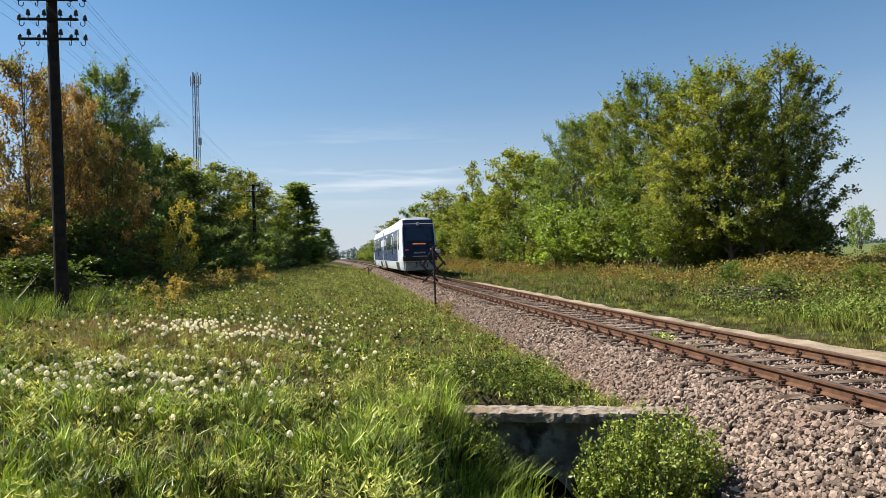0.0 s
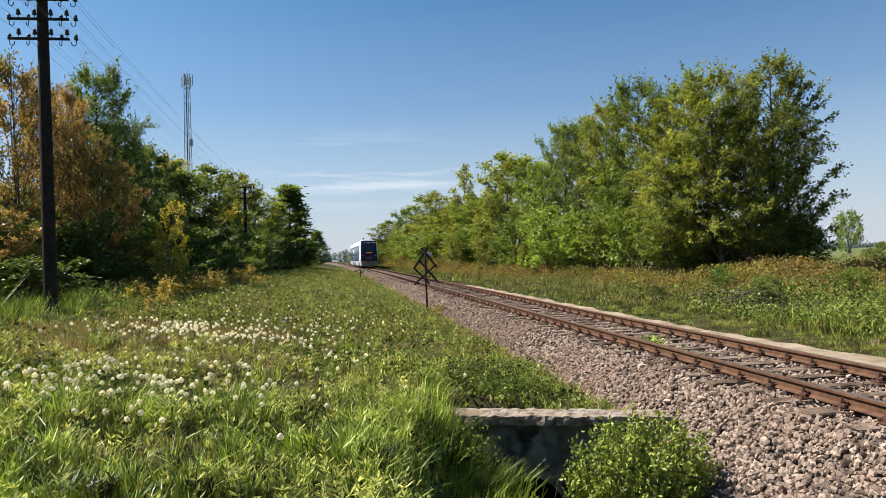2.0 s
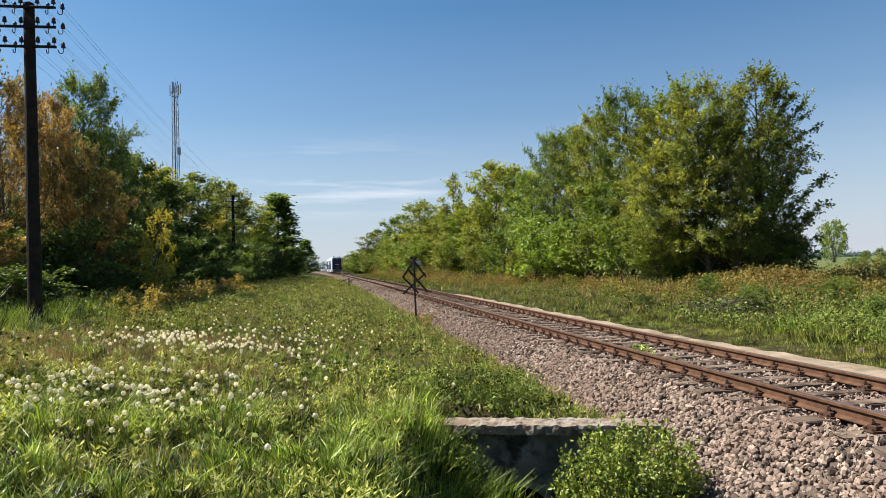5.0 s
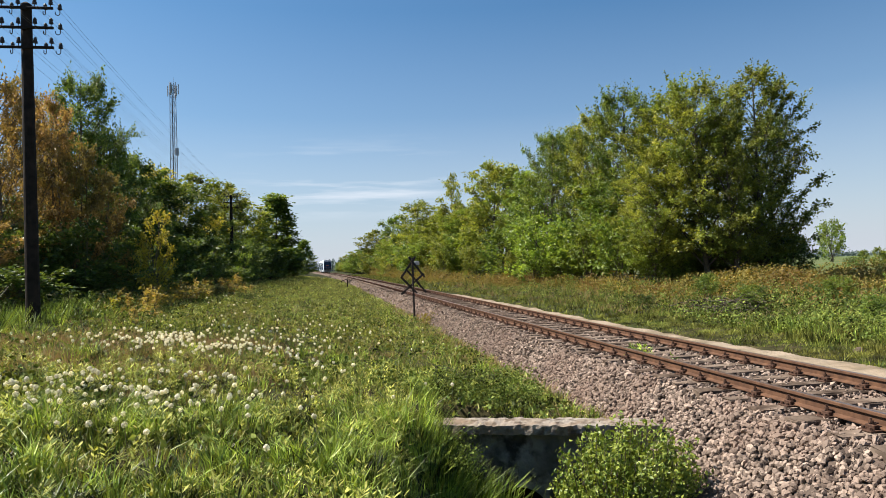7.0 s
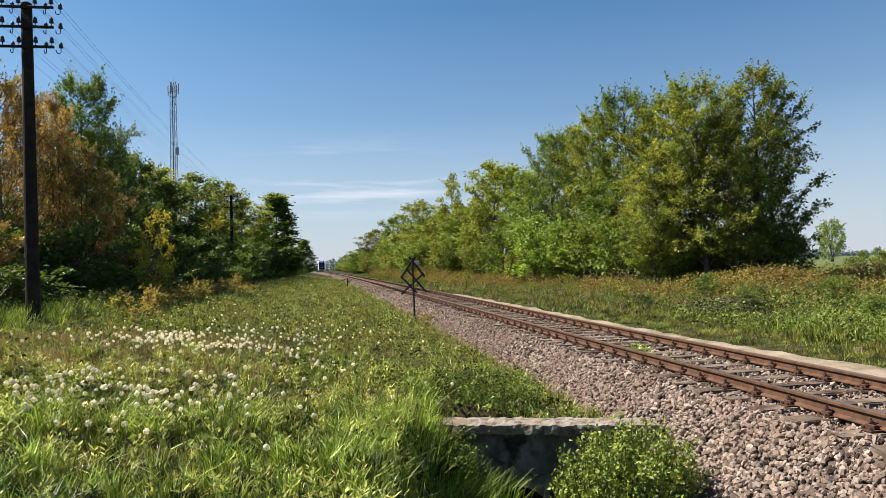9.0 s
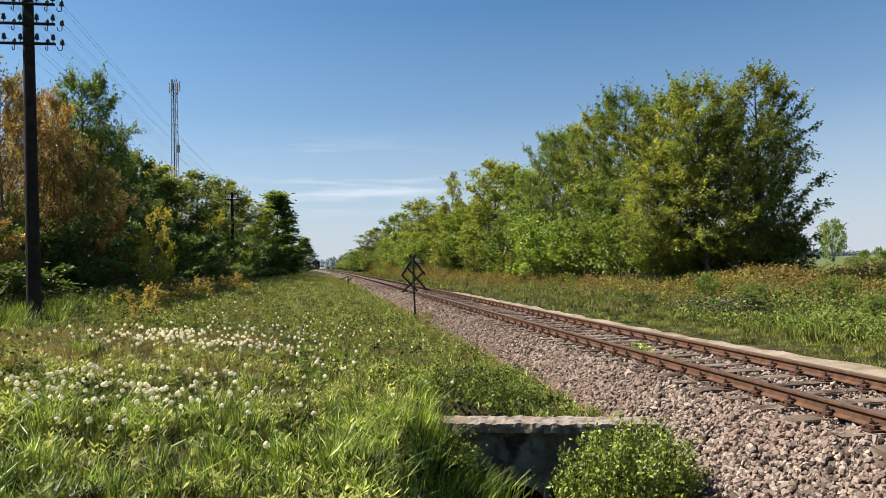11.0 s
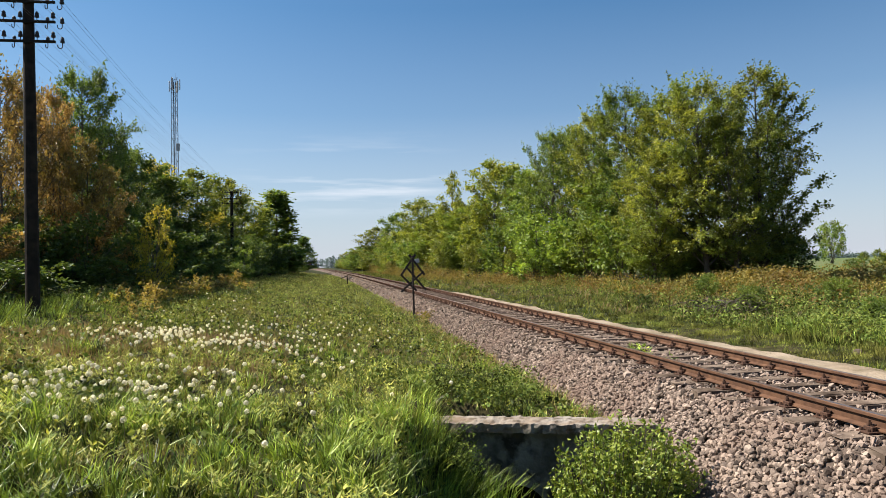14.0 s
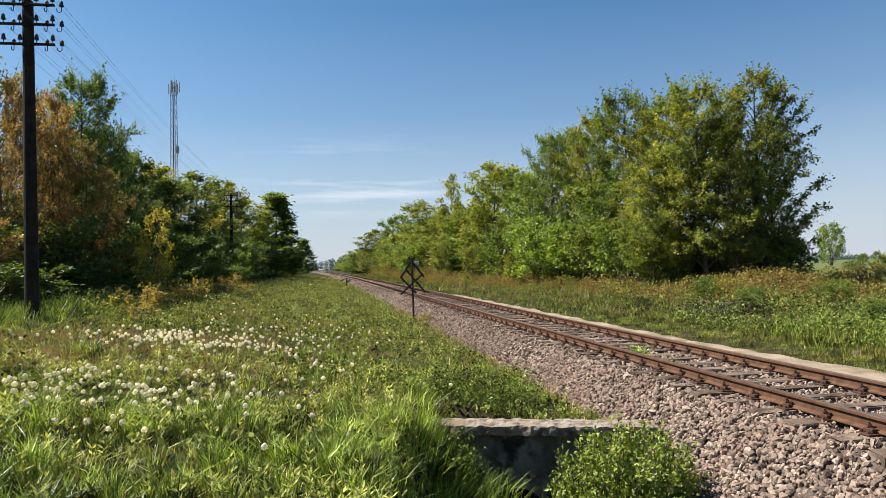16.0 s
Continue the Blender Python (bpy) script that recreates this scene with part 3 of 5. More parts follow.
def spray_leaves(rs, a, e, per, size, spread, width=0.33):
    """Folded four-cornered leaves set along twigs from a to e, most of them with their upper side to the sky."""
    n = len(a) * per
    c = rs.uniform(0.1, 1.06, (n, 1))
    run = np.repeat(e - a, per, 0)
    p = np.repeat(a, per, 0) + run * c + rs.normal(0, 1, (n, 3)) * spread
    d = run / (np.linalg.norm(run, axis=1, keepdims=True) + 1e-9) * 0.55 + rs.normal(0, 0.62, (n, 3))
    d[:, 2] -= 0.12
    d /= np.linalg.norm(d, axis=1, keepdims=True)
    s = np.cross(d, np.array([0, 0, 1.0]) + rs.normal(0, 0.55, (n, 3)))
    s /= np.linalg.norm(s, axis=1, keepdims=True) + 1e-9
    up = np.cross(s, d)
    k = size * rs.uniform(0.6, 1.3, (n, 1))
    mid = p + d * k * 0.45
    v = np.stack([p, mid + s * k * width + up * k * 0.10, p + d * k, mid - s * k * width + up * k * 0.10], 1)
    return v.reshape(-1, 3), np.arange(n * 4).reshape(n, 4)


def envelope(shape, k):
    """How wide a crown is at the part k of its height."""
    if shape == "round":
        return float(np.interp(k, (0, 0.12, 0.35, 0.6, 0.8, 0.93, 1), (0.62, 0.86, 1.0, 0.9, 0.68, 0.42, 0.2)))
    if shape == "cone":
        return float(np.interp(k, (0, 0.15, 0.5, 1), (0.7, 1.0, 0.62, 0.08)))
    return float(np.interp(k, (0, 0.15, 0.5, 0.75, 0.92, 1), (0.7, 0.9, 0.95, 0.75, 0.45, 0.2)))


def grow(seed, height, radius, clear, limbs, twigs, per, size, spread, shape="round", trunk_r=0.16, rise=(10, 40), stems=1, bare=False):
    """Trunk, limbs, branches and leafy twigs: the arrays of a wooden mesh and of a leafy one."""
    rs = np.random.RandomState(seed)
    vs, fs, starts, ends = [], [], [], []

    def shoot(a, e):
        starts.append(a)
        ends.append(e)

    for stem in range(stems):
        lean = rs.normal(0, 0.03 if stems == 1 else 0.12, 2)
        foot = rs.normal(0, 0.02 if stems == 1 else radius * 0.12, 2)
        top = height * (0.97 if stem == 0 else rs.uniform(0.72, 0.95))
        hs = np.linspace(-0.15, top, 9)
        wob = np.cumsum(rs.normal(0, 0.010 * height / 9, (9, 2)), 0)
        spine = np.stack([foot[0] + lean[0] * hs + wob[:, 0], foot[1] + lean[1] * hs + wob[:, 1], hs], 1)
        tube(spine, np.linspace(trunk_r, 0.015, 9) * (1 if stem == 0 else 0.75), 7, vs, fs)
        count = limbs // stems
        for i in range(count):
            k = (i + rs.uniform(0, 1)) / count
            h = top * (clear + (0.98 - clear) * k)
            wide = radius * envelope(shape, k) * rs.uniform(0.62, 1.22)
            az = i * 2.4 + rs.uniform(-0.5, 0.5) + stem
            el = radians(min(78, rs.uniform(*rise) + 34 * k))
            climb = wide * min(math.tan(el), 1.5)
            h0 = max(top * clear * 0.8, h - 0.75 * climb)
            start = np.array([np.interp(h0, hs, spine[:, 0]), np.interp(h0, hs, spine[:, 1]), h0])
            way = np.array([math.cos(az), math.sin(az), 0])
            t = np.linspace(0, 1, 5)[:, None]
            line = start + way * wide * t + np.array([0, 0, 1.0]) * climb * (1.35 * t - 0.35 * t * t)
            line[1:] += rs.normal(0, 0.035 * wide, (4, 3))
            tube(line, np.linspace(max(0.02, trunk_r * 0.36 * (1 - 0.6 * k)), 0.008, 5), 5, vs, fs)
            shoot(line[3], line[4] + (line[4] - line[3]) * 0.25)
            for j in range(twigs):
                c = 0.3 + 0.68 * (j + rs.uniform(0, 1)) / twigs
                a = np.array([np.interp(c, t[:, 0], line[:, m]) for m in range(3)])
                hand = 1 if j % 2 else -1
                across = np.array([-way[1], way[0], 0]) * hand * rs.uniform(0.5, 1.1)
                dirn = way * rs.uniform(0.2, 0.9) + across + np.array([0, 0, rs.uniform(0.0, 0.75) + 0.3 * k])
                e = a + dirn / np.linalg.norm(dirn) * radius * rs.uniform(0.18, 0.38) * (1.15 - 0.5 * c)
                if bare:
                    tube([a, (a + e) / 2 + rs.normal(0, 0.02 * wide, 3), e], [0.018, 0.012, 0.006], 3, vs, fs)
                shoot(a + (e - a) * 0.2, e)
                for q in range(2):
                    b = a + (e - a) * rs.uniform(0.35, 0.85)
                    way2 = (e - a) * 0.5 + rs.normal(0, 0.5, 3) * np.linalg.norm(e - a)
                    shoot(b, b + way2 * 0.75)
            if k > 0.45:  # upright shoots that break the outline
                for j in range(2):
                    a = line[2 + j]
                    e = a + np.array([rs.normal(0, 0.1), rs.normal(0, 0.1), rs.uniform(0.2, 0.42)]) * radius
                    if bare:
                        tube([a, (a + e) / 2, e], [0.02, 0.012, 0.005], 3, vs, fs)
                    shoot(a, e)
        shoot(spine[-2], spine[-1] + np.array([0, 0, 0.03 * height]))
    lv, lf = spray_leaves(rs, np.array(starts), np.array(ends), per, size, spread)
    keep = lv.reshape(-1, 4, 3)[:, 0, 2] > 0.08
    lv = lv.reshape(-1, 4, 3)[keep].reshape(-1, 3)
    lf = np.arange(len(lv)).reshape(-1, 4)
    return (np.concatenate(vs), np.concatenate(fs)), (lv, lf)


BUILT = {}


def tree(key, made, leaf, name, label, category="tree", bark=M_BARK):
    """A thing of trunk and crown, kept for copying under the key."""
    (tv, tf), (lv, lf) = made
    ob = tagged(new(name), label, category)
    t = new("trunk", bulk("trunk", tv, tf, bark))
    c = new("crown", bulk("crown", lv, lf, leaf))
    t.parent = c.parent = ob
    BUILT[key] = [ob, 0.985 * float(lv[:, 2].max()), float(np.percentile(np.hypot(lv[:, 0], lv[:, 1]), 96)), False]
    return ob


def plant(key, x, y, top, r, turn=0.0, group="", sink=0.0, label="", lean=0.0):
    """Puts the kept tree, or a copy of it, at (x, y) with its top at that height and that crown radius."""
    ob, h, rad, used = BUILT[key]
    g = float(ground_z(x, y)) - sink
    m = pose(x, y, g, 0, lean, turn) @ Matrix.Diagonal((r / rad, r / rad, (top - g) / h, 1))
    if used:
        ob = copy_thing(ob, m)
    else:
        ob.matrix_basis = m
        BUILT[key][3] = True
    tagged(ob, label, group=group)
    return ob


big = grow(1, 14, 3.8, 0.12, 46, 9, 22, 0.165, 0.085, "round", 0.20, (10, 42), bare=True)
big2 = grow(2, 14, 3.2, 0.10, 46, 9, 20, 0.165, 0.085, "tall", 0.18, (25, 55), bare=True)
mid = grow(3, 13, 3.4, 0.04, 34, 7, 13, 0.28, 0.15, "round", 0.15, (10, 42))
mid2 = grow(4, 13, 3.2, 0.05, 34, 7, 13, 0.28, 0.15, "tall", 0.14, (25, 52))
back = grow(14, 13, 3.2, 0.03, 20, 4, 6, 0.95, 0.35, "round", 0.15)
slim = grow(5, 13, 2.2, 0.04, 46, 5, 10, 0.30, 0.14, "cone", 0.12, (5, 25))
thin = grow(6, 12, 2.2, 0.15, 22, 6, 8, 0.26, 0.12, "tall", 0.09, (40, 65), bare=True)
bushy = grow(7, 5, 2.3, 0.02, 28, 5, 7, 0.24, 0.12, "round", 0.05, (20, 60), stems=4)
ragged = grow(15, 9, 2.6, 0.05, 36, 7, 14, 0.15, 0.09, "tall", 0.09, (15, 50), stems=3, bare=True)
loose = grow(8, 4.2, 1.2, 0.06, 26, 5, 8, 0.13, 0.06, "round", 0.035, (30, 60), stems=2, bare=True)
sapling = grow(9, 2.2, 0.42, 0.1, 11, 3, 3, 0.16, 0.03, "tall", 0.014, (40, 65), stems=2, bare=True)

RIGHT = "trees along the right of the railway"
LEFT = "trees along the left of the railway"
tree("olive_big", big, M_OLIVE, "maple_tree", "tall broad olive green tree in sunlight beside a meadow")
tree("olive_tall", big2, M_OLIVE, "poplar_tree", "tall olive green poplar with upright ragged branches")
# darker leaves on the same mesh: the group's shaded right side, put into colour
tree("dark_tall", big2, M_DARK, "poplar_tree", "tall poplar with a ragged open crown, its shade put into dark green leaves")
tree("green_big", big, M_GREEN, "alder_tree", "tall fresh green tree with a dense crown")
tree("green_mid", mid, M_GREEN, "alder_tree", "green broadleaf tree in the railway hedgerow")
tree("lime_mid", mid2, M_LIME, "ash_tree", "light green broadleaf tree in the railway hedgerow")
tree("olive_mid", mid, M_OLIVE, "maple_tree", "yellowish green broadleaf tree in the railway hedgerow")
tree("gold_mid", mid2, M_GOLD, "maple_tree", "yellow green young tree in the railway hedgerow")
tree("dark_mid", mid, M_DARK, "alder_tree", "dark green tree in the shaded wood edge")
tree("dark_mid2", mid2, M_DARK, "alder_tree", "dark green ragged tree in the shaded wood")
tree("dark_back", back, M_DARK, "alder_tree", "dark green tree filling the wood behind its edge to block sun")
tree("orange_fine", ragged, M_ORANGE, "maple_tree", "tall tree with orange brown young leaves at the wood edge")
tree("orange_big", ragged, M_ORANGE, "maple_tree", "broad tree with rusty orange leaves at the wood edge")
# dark copy of the big tree; its shaded side is in the leaf colour
tree("dark_big", big, M_DARK, "alder_tree", "tall tree with a dense crown at the wood edge, shade in its dark green leaves")
tree("birch", slim, M_GREEN, "birch_tree", "slender green birch with a pointed crown")
tree("thin", thin, M_OLIVE, "aspen_tree", "thin half-bare aspen with few leaves")
tree("bush_lime", bushy, M_LIME, "shrub", "light green rounded shrub under the trees", "shrub")
tree("bush_green", bushy, M_GREEN, "shrub", "green dense shrub under the trees", "shrub")
tree("bush_dark", bushy, M_DARK, "shrub", "dark green shrub in the wood's shade", "shrub")
tree("bush_olive", bushy, M_OLIVE, "shrub", "olive green shrub under the trees", "shrub")
tree("loose_gold", loose, M_GOLD, "young_tree", "slender young tree with sunlit yellow leaves", "young tree")
tree("loose_lime", loose, M_LIME, "young_tree", "slender young tree with pale green leaves", "young tree")
tree("sapling", sapling, M_YOUNG, "sapling", "small sapling with orange yellow leaves in tall grass", "sapling")
tree("sapling_gold", sapling, M_GOLD, "sapling", "small sapling with yellow leaves in tall grass", "sapling")

for k, x, y, top, r in (("olive_tall", 27.3, 38, 14.1, 3.1), ("dark_tall", 29.6, 40, 11.5, 1.9), ("olive_big", 22.8, 37, 13.3, 3.4), ("olive_big", 24.2, 36, 11.8, 2.7), ("olive_tall", 22.6, 41, 13.1, 3.3),
                        ("green_big", 22.2, 46, 15.1, 3.5), ("olive_big", 20.3, 39, 9.7, 2.8), ("olive_tall", 22.0, 52, 14.6, 2.9), ("green_big", 19.4, 56, 13.2, 3.1), ("olive_tall", 24.1, 62, 15.2, 3.0),
                        ("olive_mid", 19.1, 75, 14.0, 3.8), ("olive_mid", 24.4, 84, 14.8, 3.7), ("thin", 17.4, 90, 14.3, 2.0), ("olive_mid", 15.4, 105, 12.4, 3.6), ("green_mid", 13.7, 125, 11.9, 3.8),
                        ("olive_mid", 11.7, 150, 10.5, 3.8), ("green_mid", 9.7, 190, 8.5, 3.8), ("olive_mid", 8.4, 260, 7.2, 3.3)):
    plant(k, x, y, top, r * 1.05, x * 37 % 360, RIGHT)
for k, x, y, top, r in (("green_mid", 7.8, 350, 6.6, 2.6), ("lime_mid", 19.2, 60, 10.7, 2.6), ("olive_mid", 17.7, 88, 8.9, 3.0), ("green_mid", 22.3, 50, 10.6, 2.7)):
    plant(k, x, y, top, r * 1.05, x * 37 % 360, RIGHT)
for k, x, y, top, r in (("bush_lime", 16.9, 50, 5.6, 2.6), ("bush_green", 19.0, 46, 5.4, 2.3), ("bush_lime", 19.4, 42, 4.4, 1.7), ("bush_olive", 20.1, 39, 3.8, 1.4), ("bush_green", 17.4, 62, 5.3, 2.7),
                        ("bush_olive", 16.7, 72, 5.4, 2.8), ("bush_olive", 14.6, 82, 6.3, 2.8), ("bush_green", 13.2, 98, 5.6, 2.8), ("bush_olive", 11.6, 120, 5.4, 3.0), ("bush_olive", 10.0, 150, 5.4, 3.0),
                        ("bush_green", 8.8, 200, 5.2, 3.0), ("bush_olive", 8.3, 270, 5.4, 2.7), ("bush_green", 25.9, 39, 2.7, 2.2), ("bush_dark", 30.0, 39.5, 3.5, 1.9), ("bush_green", 27.4, 38, 2.1, 1.8),
                        ("bush_green", 24.5, 40, 2.2, 1.8), ("bush_green", 17.8, 48, 2.9, 1.9), ("bush_green", 22.0, 39, 2.2, 1.4)):
    plant(k, x, y, top, r * 1.15, x * 71 % 360, RIGHT)
for k, x, y, top, r in (("orange_fine", -11.1, 26, 9.6, 1.2), ("orange_fine", -11.1, 28, 9.5, 1.3), ("orange_fine", -10.4, 29, 9.4, 1.2), ("orange_big", -11.8, 31, 9.6, 1.3), ("orange_big", -9.8, 30, 7.4, 1.2),
                        ("orange_big", -9.4, 31.5, 6.4, 1.0), ("dark_big", -12.4, 38, 12.7, 1.8), ("dark_big", -11.9, 40, 12.0, 1.7), ("dark_big", -11.8, 42, 10.8, 1.6), ("dark_big", -12.9, 40.5, 12.2, 2.0), ("dark_mid", -12.3, 48, 10.1, 1.5),
                        ("gold_mid", -12.3, 52, 10.0, 1.3), ("dark_mid2", -10.7, 50, 8.5, 1.9), ("dark_mid2", -10.3, 41, 6.9, 1.7), ("olive_mid", -11.2, 62, 10.6, 2.0), ("gold_mid", -11.0, 70, 10.8, 2.0),
                        ("olive_mid", -10.4, 78, 11.9, 2.0), ("olive_mid", -9.5, 86, 10.8, 2.2), ("dark_mid", -8.5, 95, 11.5, 2.3)):
    plant(k, x, y, top, r * 1.5, x * 91 % 360, LEFT)
for k, x, y, top, r in (("birch", -7.2, 105, 13.7, 3.0), ("dark_mid", -6.4, 120, 10.7, 2.2), ("dark_mid2", -5.6, 145, 9.9, 1.6), ("birch", -5.2, 190, 10.4, 1.1), ("dark_mid", -6.0, 230, 6.8, 1.1)):
    plant(k, x, y, top, r * 1.5, x * 91 % 360, LEFT)
for k, x, y, top, r in (("bush_dark", -10.2, 26, 5.3, 1.3), ("bush_dark", -9.3, 28, 5.6, 1.3), ("bush_dark", -9.0, 32, 5.7, 1.2), ("bush_dark", -10.5, 25, 4.7, 1.2), ("bush_dark", -8.9, 43, 5.6, 1.6),
                        ("bush_dark", -8.8, 52, 6.3, 1.8), ("bush_dark", -8.3, 60, 6.0, 1.8), ("bush_dark", -7.4, 72, 6.6, 1.9), ("bush_dark", -6.7, 85, 6.8, 2.1), ("bush_dark", -4.9, 112, 6.1, 1.8),
                        ("bush_dark", -5.6, 160, 6.7, 1.2), ("bush_dark", -7.8, 66, 7.2, 1.8)):
    plant(k, x, y, top, r * 1.5, x * 53 % 360, LEFT)
for k, x, y, top, r in (("loose_gold", -6.9, 29.5, 4.3, 0.8), ("loose_lime", -6.6, 58, 3.2, 0.9)):
    plant(k, x, y, top, r * 1.1, x * 11 % 360, LEFT)
# dark growth that closes the wood's edge under the higher crowns
rng = random.Random(8)
for i in range(26):
    y = 23 + i * 3.6 + rng.uniform(-1, 1)
    x = float(np.interp(y, (23, 40, 60, 80, 120), (-11.5, -11.0, -10.2, -8.8, -6.6))) + rng.uniform(-0.5, 0.5)
    plant(rng.choice(("bush_dark", "dark_big", "bush_dark")), x, y, float(np.interp(y, (23, 40, 60, 90, 120), (5.6, 7.6, 8.6, 9.4, 9.0))) * rng.uniform(0.82, 1.0), rng.uniform(2.2, 2.9), rng.uniform(0, 360), LEFT)
# hedgerow that runs on towards the horizon
for i in range(26):
    y = 80 * 1.062 ** i
    x = float(np.interp(y, (80, 105, 150, 190, 260, 400), (17.5, 15.2, 11.9, 10.2, 8.8, 8.4))) + rng.uniform(-0.6, 1.2)
    high = float(np.interp(y, (80, 105, 150, 190, 260, 400), (11.5, 10.5, 9.2, 7.6, 6.6, 6.4)))
    plant(rng.choice(("green_mid", "olive_mid", "olive_mid")), x + 1.0, y, high * rng.uniform(0.8, 0.98), rng.uniform(2.8, 3.6), rng.uniform(0, 360), RIGHT)
    plant(rng.choice(("bush_olive", "bush_olive", "bush_green")), x - 0.8, y + 2, high * rng.uniform(0.4, 0.6), rng.uniform(2.4, 3.2), rng.uniform(0, 360), RIGHT)
# the wood behind its edge, thickened with mostly hidden trees that block the sun
rng = random.Random(21)
for i in range(44):
    y = 16 + (i // 2) * 8.0 + rng.uniform(-2, 2)
    plant("dark_back", -15.5 - rng.uniform(0, 4) - 5.5 * (i % 2) + min(6, y * 0.03), y, rng.uniform(7.5, 9.3), rng.uniform(2.8, 3.6), rng.uniform(0, 360), LEFT)
for i in range(30):
    y = 21 + i * 6.0 + rng.uniform(-1.5, 1.5)
    plant("bush_dark", -9.4 + min(4.0, y * 0.030) + rng.uniform(-0.6, 0.6), y, 0.5 + rng.uniform(1.4, 2.8), rng.uniform(1.3, 2.0), rng.uniform(0, 360), LEFT)
for x, y, top, r in ((-9.5, 260, 5.0, 2.4), (-12.5, 300, 5.5, 2.8), (-17.0, 340, 6.0, 3.6)):
    plant("bush_dark", x, y, top, r, x * 91 % 360, LEFT)
for x, y, top, r in ((-9.6, 21.5, 3.4, 1.6), (-11.8, 22.5, 6.0, 2.2)):
    plant("orange_big", x, y, top, r, x * 91 % 360, LEFT)
for i in range(40):
    y = rng.uniform(17.0, 46)
    plant(rng.choice(("sapling", "sapling", "sapling_gold")), -5.9 + y * 0.02 + rng.uniform(-1.2, 0.8), y, 0.35 + rng.uniform(0.7, 2.0), rng.uniform(0.22, 0.36), rng.uniform(-50, 50), "saplings at the wood edge", lean=rng.uniform(2, 20))
for x, y, top, r in ((127.5, 150, 10.8, 4.3), (120.5, 156, 5.0, 3.0), (150, 165, 3.0, 1.6)):
    plant("bush_green", x, y, top, r, x, "field trees", label="green broadleaf tree standing alone in the far field")
for i in range(12):
    a = i / 11
    plant(rng.choice(("bush_dark", "bush_green", "bush_olive")), 17.5 + 11.5 * a + rng.uniform(-1, 1), 60 - 16 * a + rng.uniform(-1.5, 1.5), rng.uniform(2.6, 4.0), rng.uniform(1.6, 2.3), rng.uniform(0, 360), RIGHT)
for x, y, top, r in ((13.6, 19.5, 0.55, 0.8), (17.5, 20.5, 0.7, 0.9), (15.4, 17.8, 0.35, 0.6), (19.6, 24, 0.7, 1.0), (16.6, 27, 0.8, 0.8), (12.4, 24.5, 0.4, 0.6), (21.2, 21, 0.8, 1.1), (13.8, 14.8, 0.35, 0.7)):
    plant(rng.choice(("bush_dark", "bush_green")), x, y, top + 0.15, r * 0.75, rng.uniform(0, 360), "low verge shrubs", label="low green shrub in the grass verge")
plant("bush_olive", 57.0, 60, 3.2, 2.4, 30, "field trees")
plant("bush_green", 55.0, 61.5, 1.4, 1.2, 80, "field trees")

# far woods on the horizon
rs = np.random.RandomState(31)
cen = []
for x0, x1, y, h in ((-160, 60, 900, 14), (160, 1500, 900, 5.0), (-700, -160, 900, 15)):
    n = int((x1 - x0) * 1.3)
    xx = rs.uniform(x0, x1, n)
    hh = h * (0.75 + 0.2 * wave(xx, xx * 0.7, 0.05) + rs.uniform(0, 0.2, n))
    for k in range(5):
        cen.append(np.stack([xx, y + rs.uniform(-15, 15, n), hh * (k + 0.7) / 5], 1))
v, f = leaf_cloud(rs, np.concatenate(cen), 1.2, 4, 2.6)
tagged(new("far_woods", bulk("far_woods", v, f, M_FAR)), "distant wood along the horizon with haze painted into its bluish grey leaves", "wood", kind="stuff")

# ---- grass and weeds ----


def blades(rs, x, y, h, w, segs, way, lean):
    """Grass blades at the places given, curved over towards way; single triangles where segs is 1."""
    n = len(x)
    z = ground_z(x, y) - 0.02
    a = rs.uniform(0, 2 * np.pi, n)
    side = np.stack([np.cos(a), np.sin(a), np.zeros(n)], 1) * w[:, None] / 2
    over = np.stack([np.cos(way), np.sin(way), np.zeros(n)], 1) * (h * lean)[:, None]
    foot = np.stack([x, y, z], 1)
    up = np.zeros((n, 3))
    up[:, 2] = h
    tip = foot + over + up * (1 - 0.35 * np.minimum(1, lean))[:, None]
    if segs == 1:
        v = np.stack([foot - side, foot + side, tip], 1).reshape(-1, 3)
        return v, np.arange(n * 3).reshape(n, 3)
    m = foot + over * 0.3 + up * 0.55
    v = np.stack([foot - side, foot + side, m - side * 0.8, m + side * 0.8, tip], 1).reshape(-1, 3)
    f = np.array([(0, 1, 3), (0, 3, 2), (2, 3, 4)])[None] + 5 * np.arange(n)[:, None, None]
    return v, f.reshape(-1, 3)


def scatter(rs, n, y0, y1, u0, u1, wedge=True):
    """Random places beside the track, limited to a wide wedge ahead of the path."""
    y = rs.uniform(y0, y1, n * 2)
    u = rs.uniform(u0, u1, n * 2)
    x = u + bend(y)
    ok = (x > -0.62 * y - 1.5) & (x < 1.08 * y + 2) if wedge else np.ones(len(x), bool)
    # none on the slab or where the pipe opens
    s = np.array((CUL_B - CUL_A)) / CUL_L
    a = (x - CUL_A[0]) * s[0] + (y - CUL_A[1]) * s[1]
    d = (x - CUL_A[0]) * -s[1] + (y - CUL_A[1]) * s[0]
    ok &= ~((a > 0.05) & (a < CUL_L) & (d > -0.04) & (d < 0.42))
    ok &= ~((a > 0.75) & (a < 2.6) & (d > -0.8) & (d <= 0))
    return x[ok][:n], y[ok][:n]


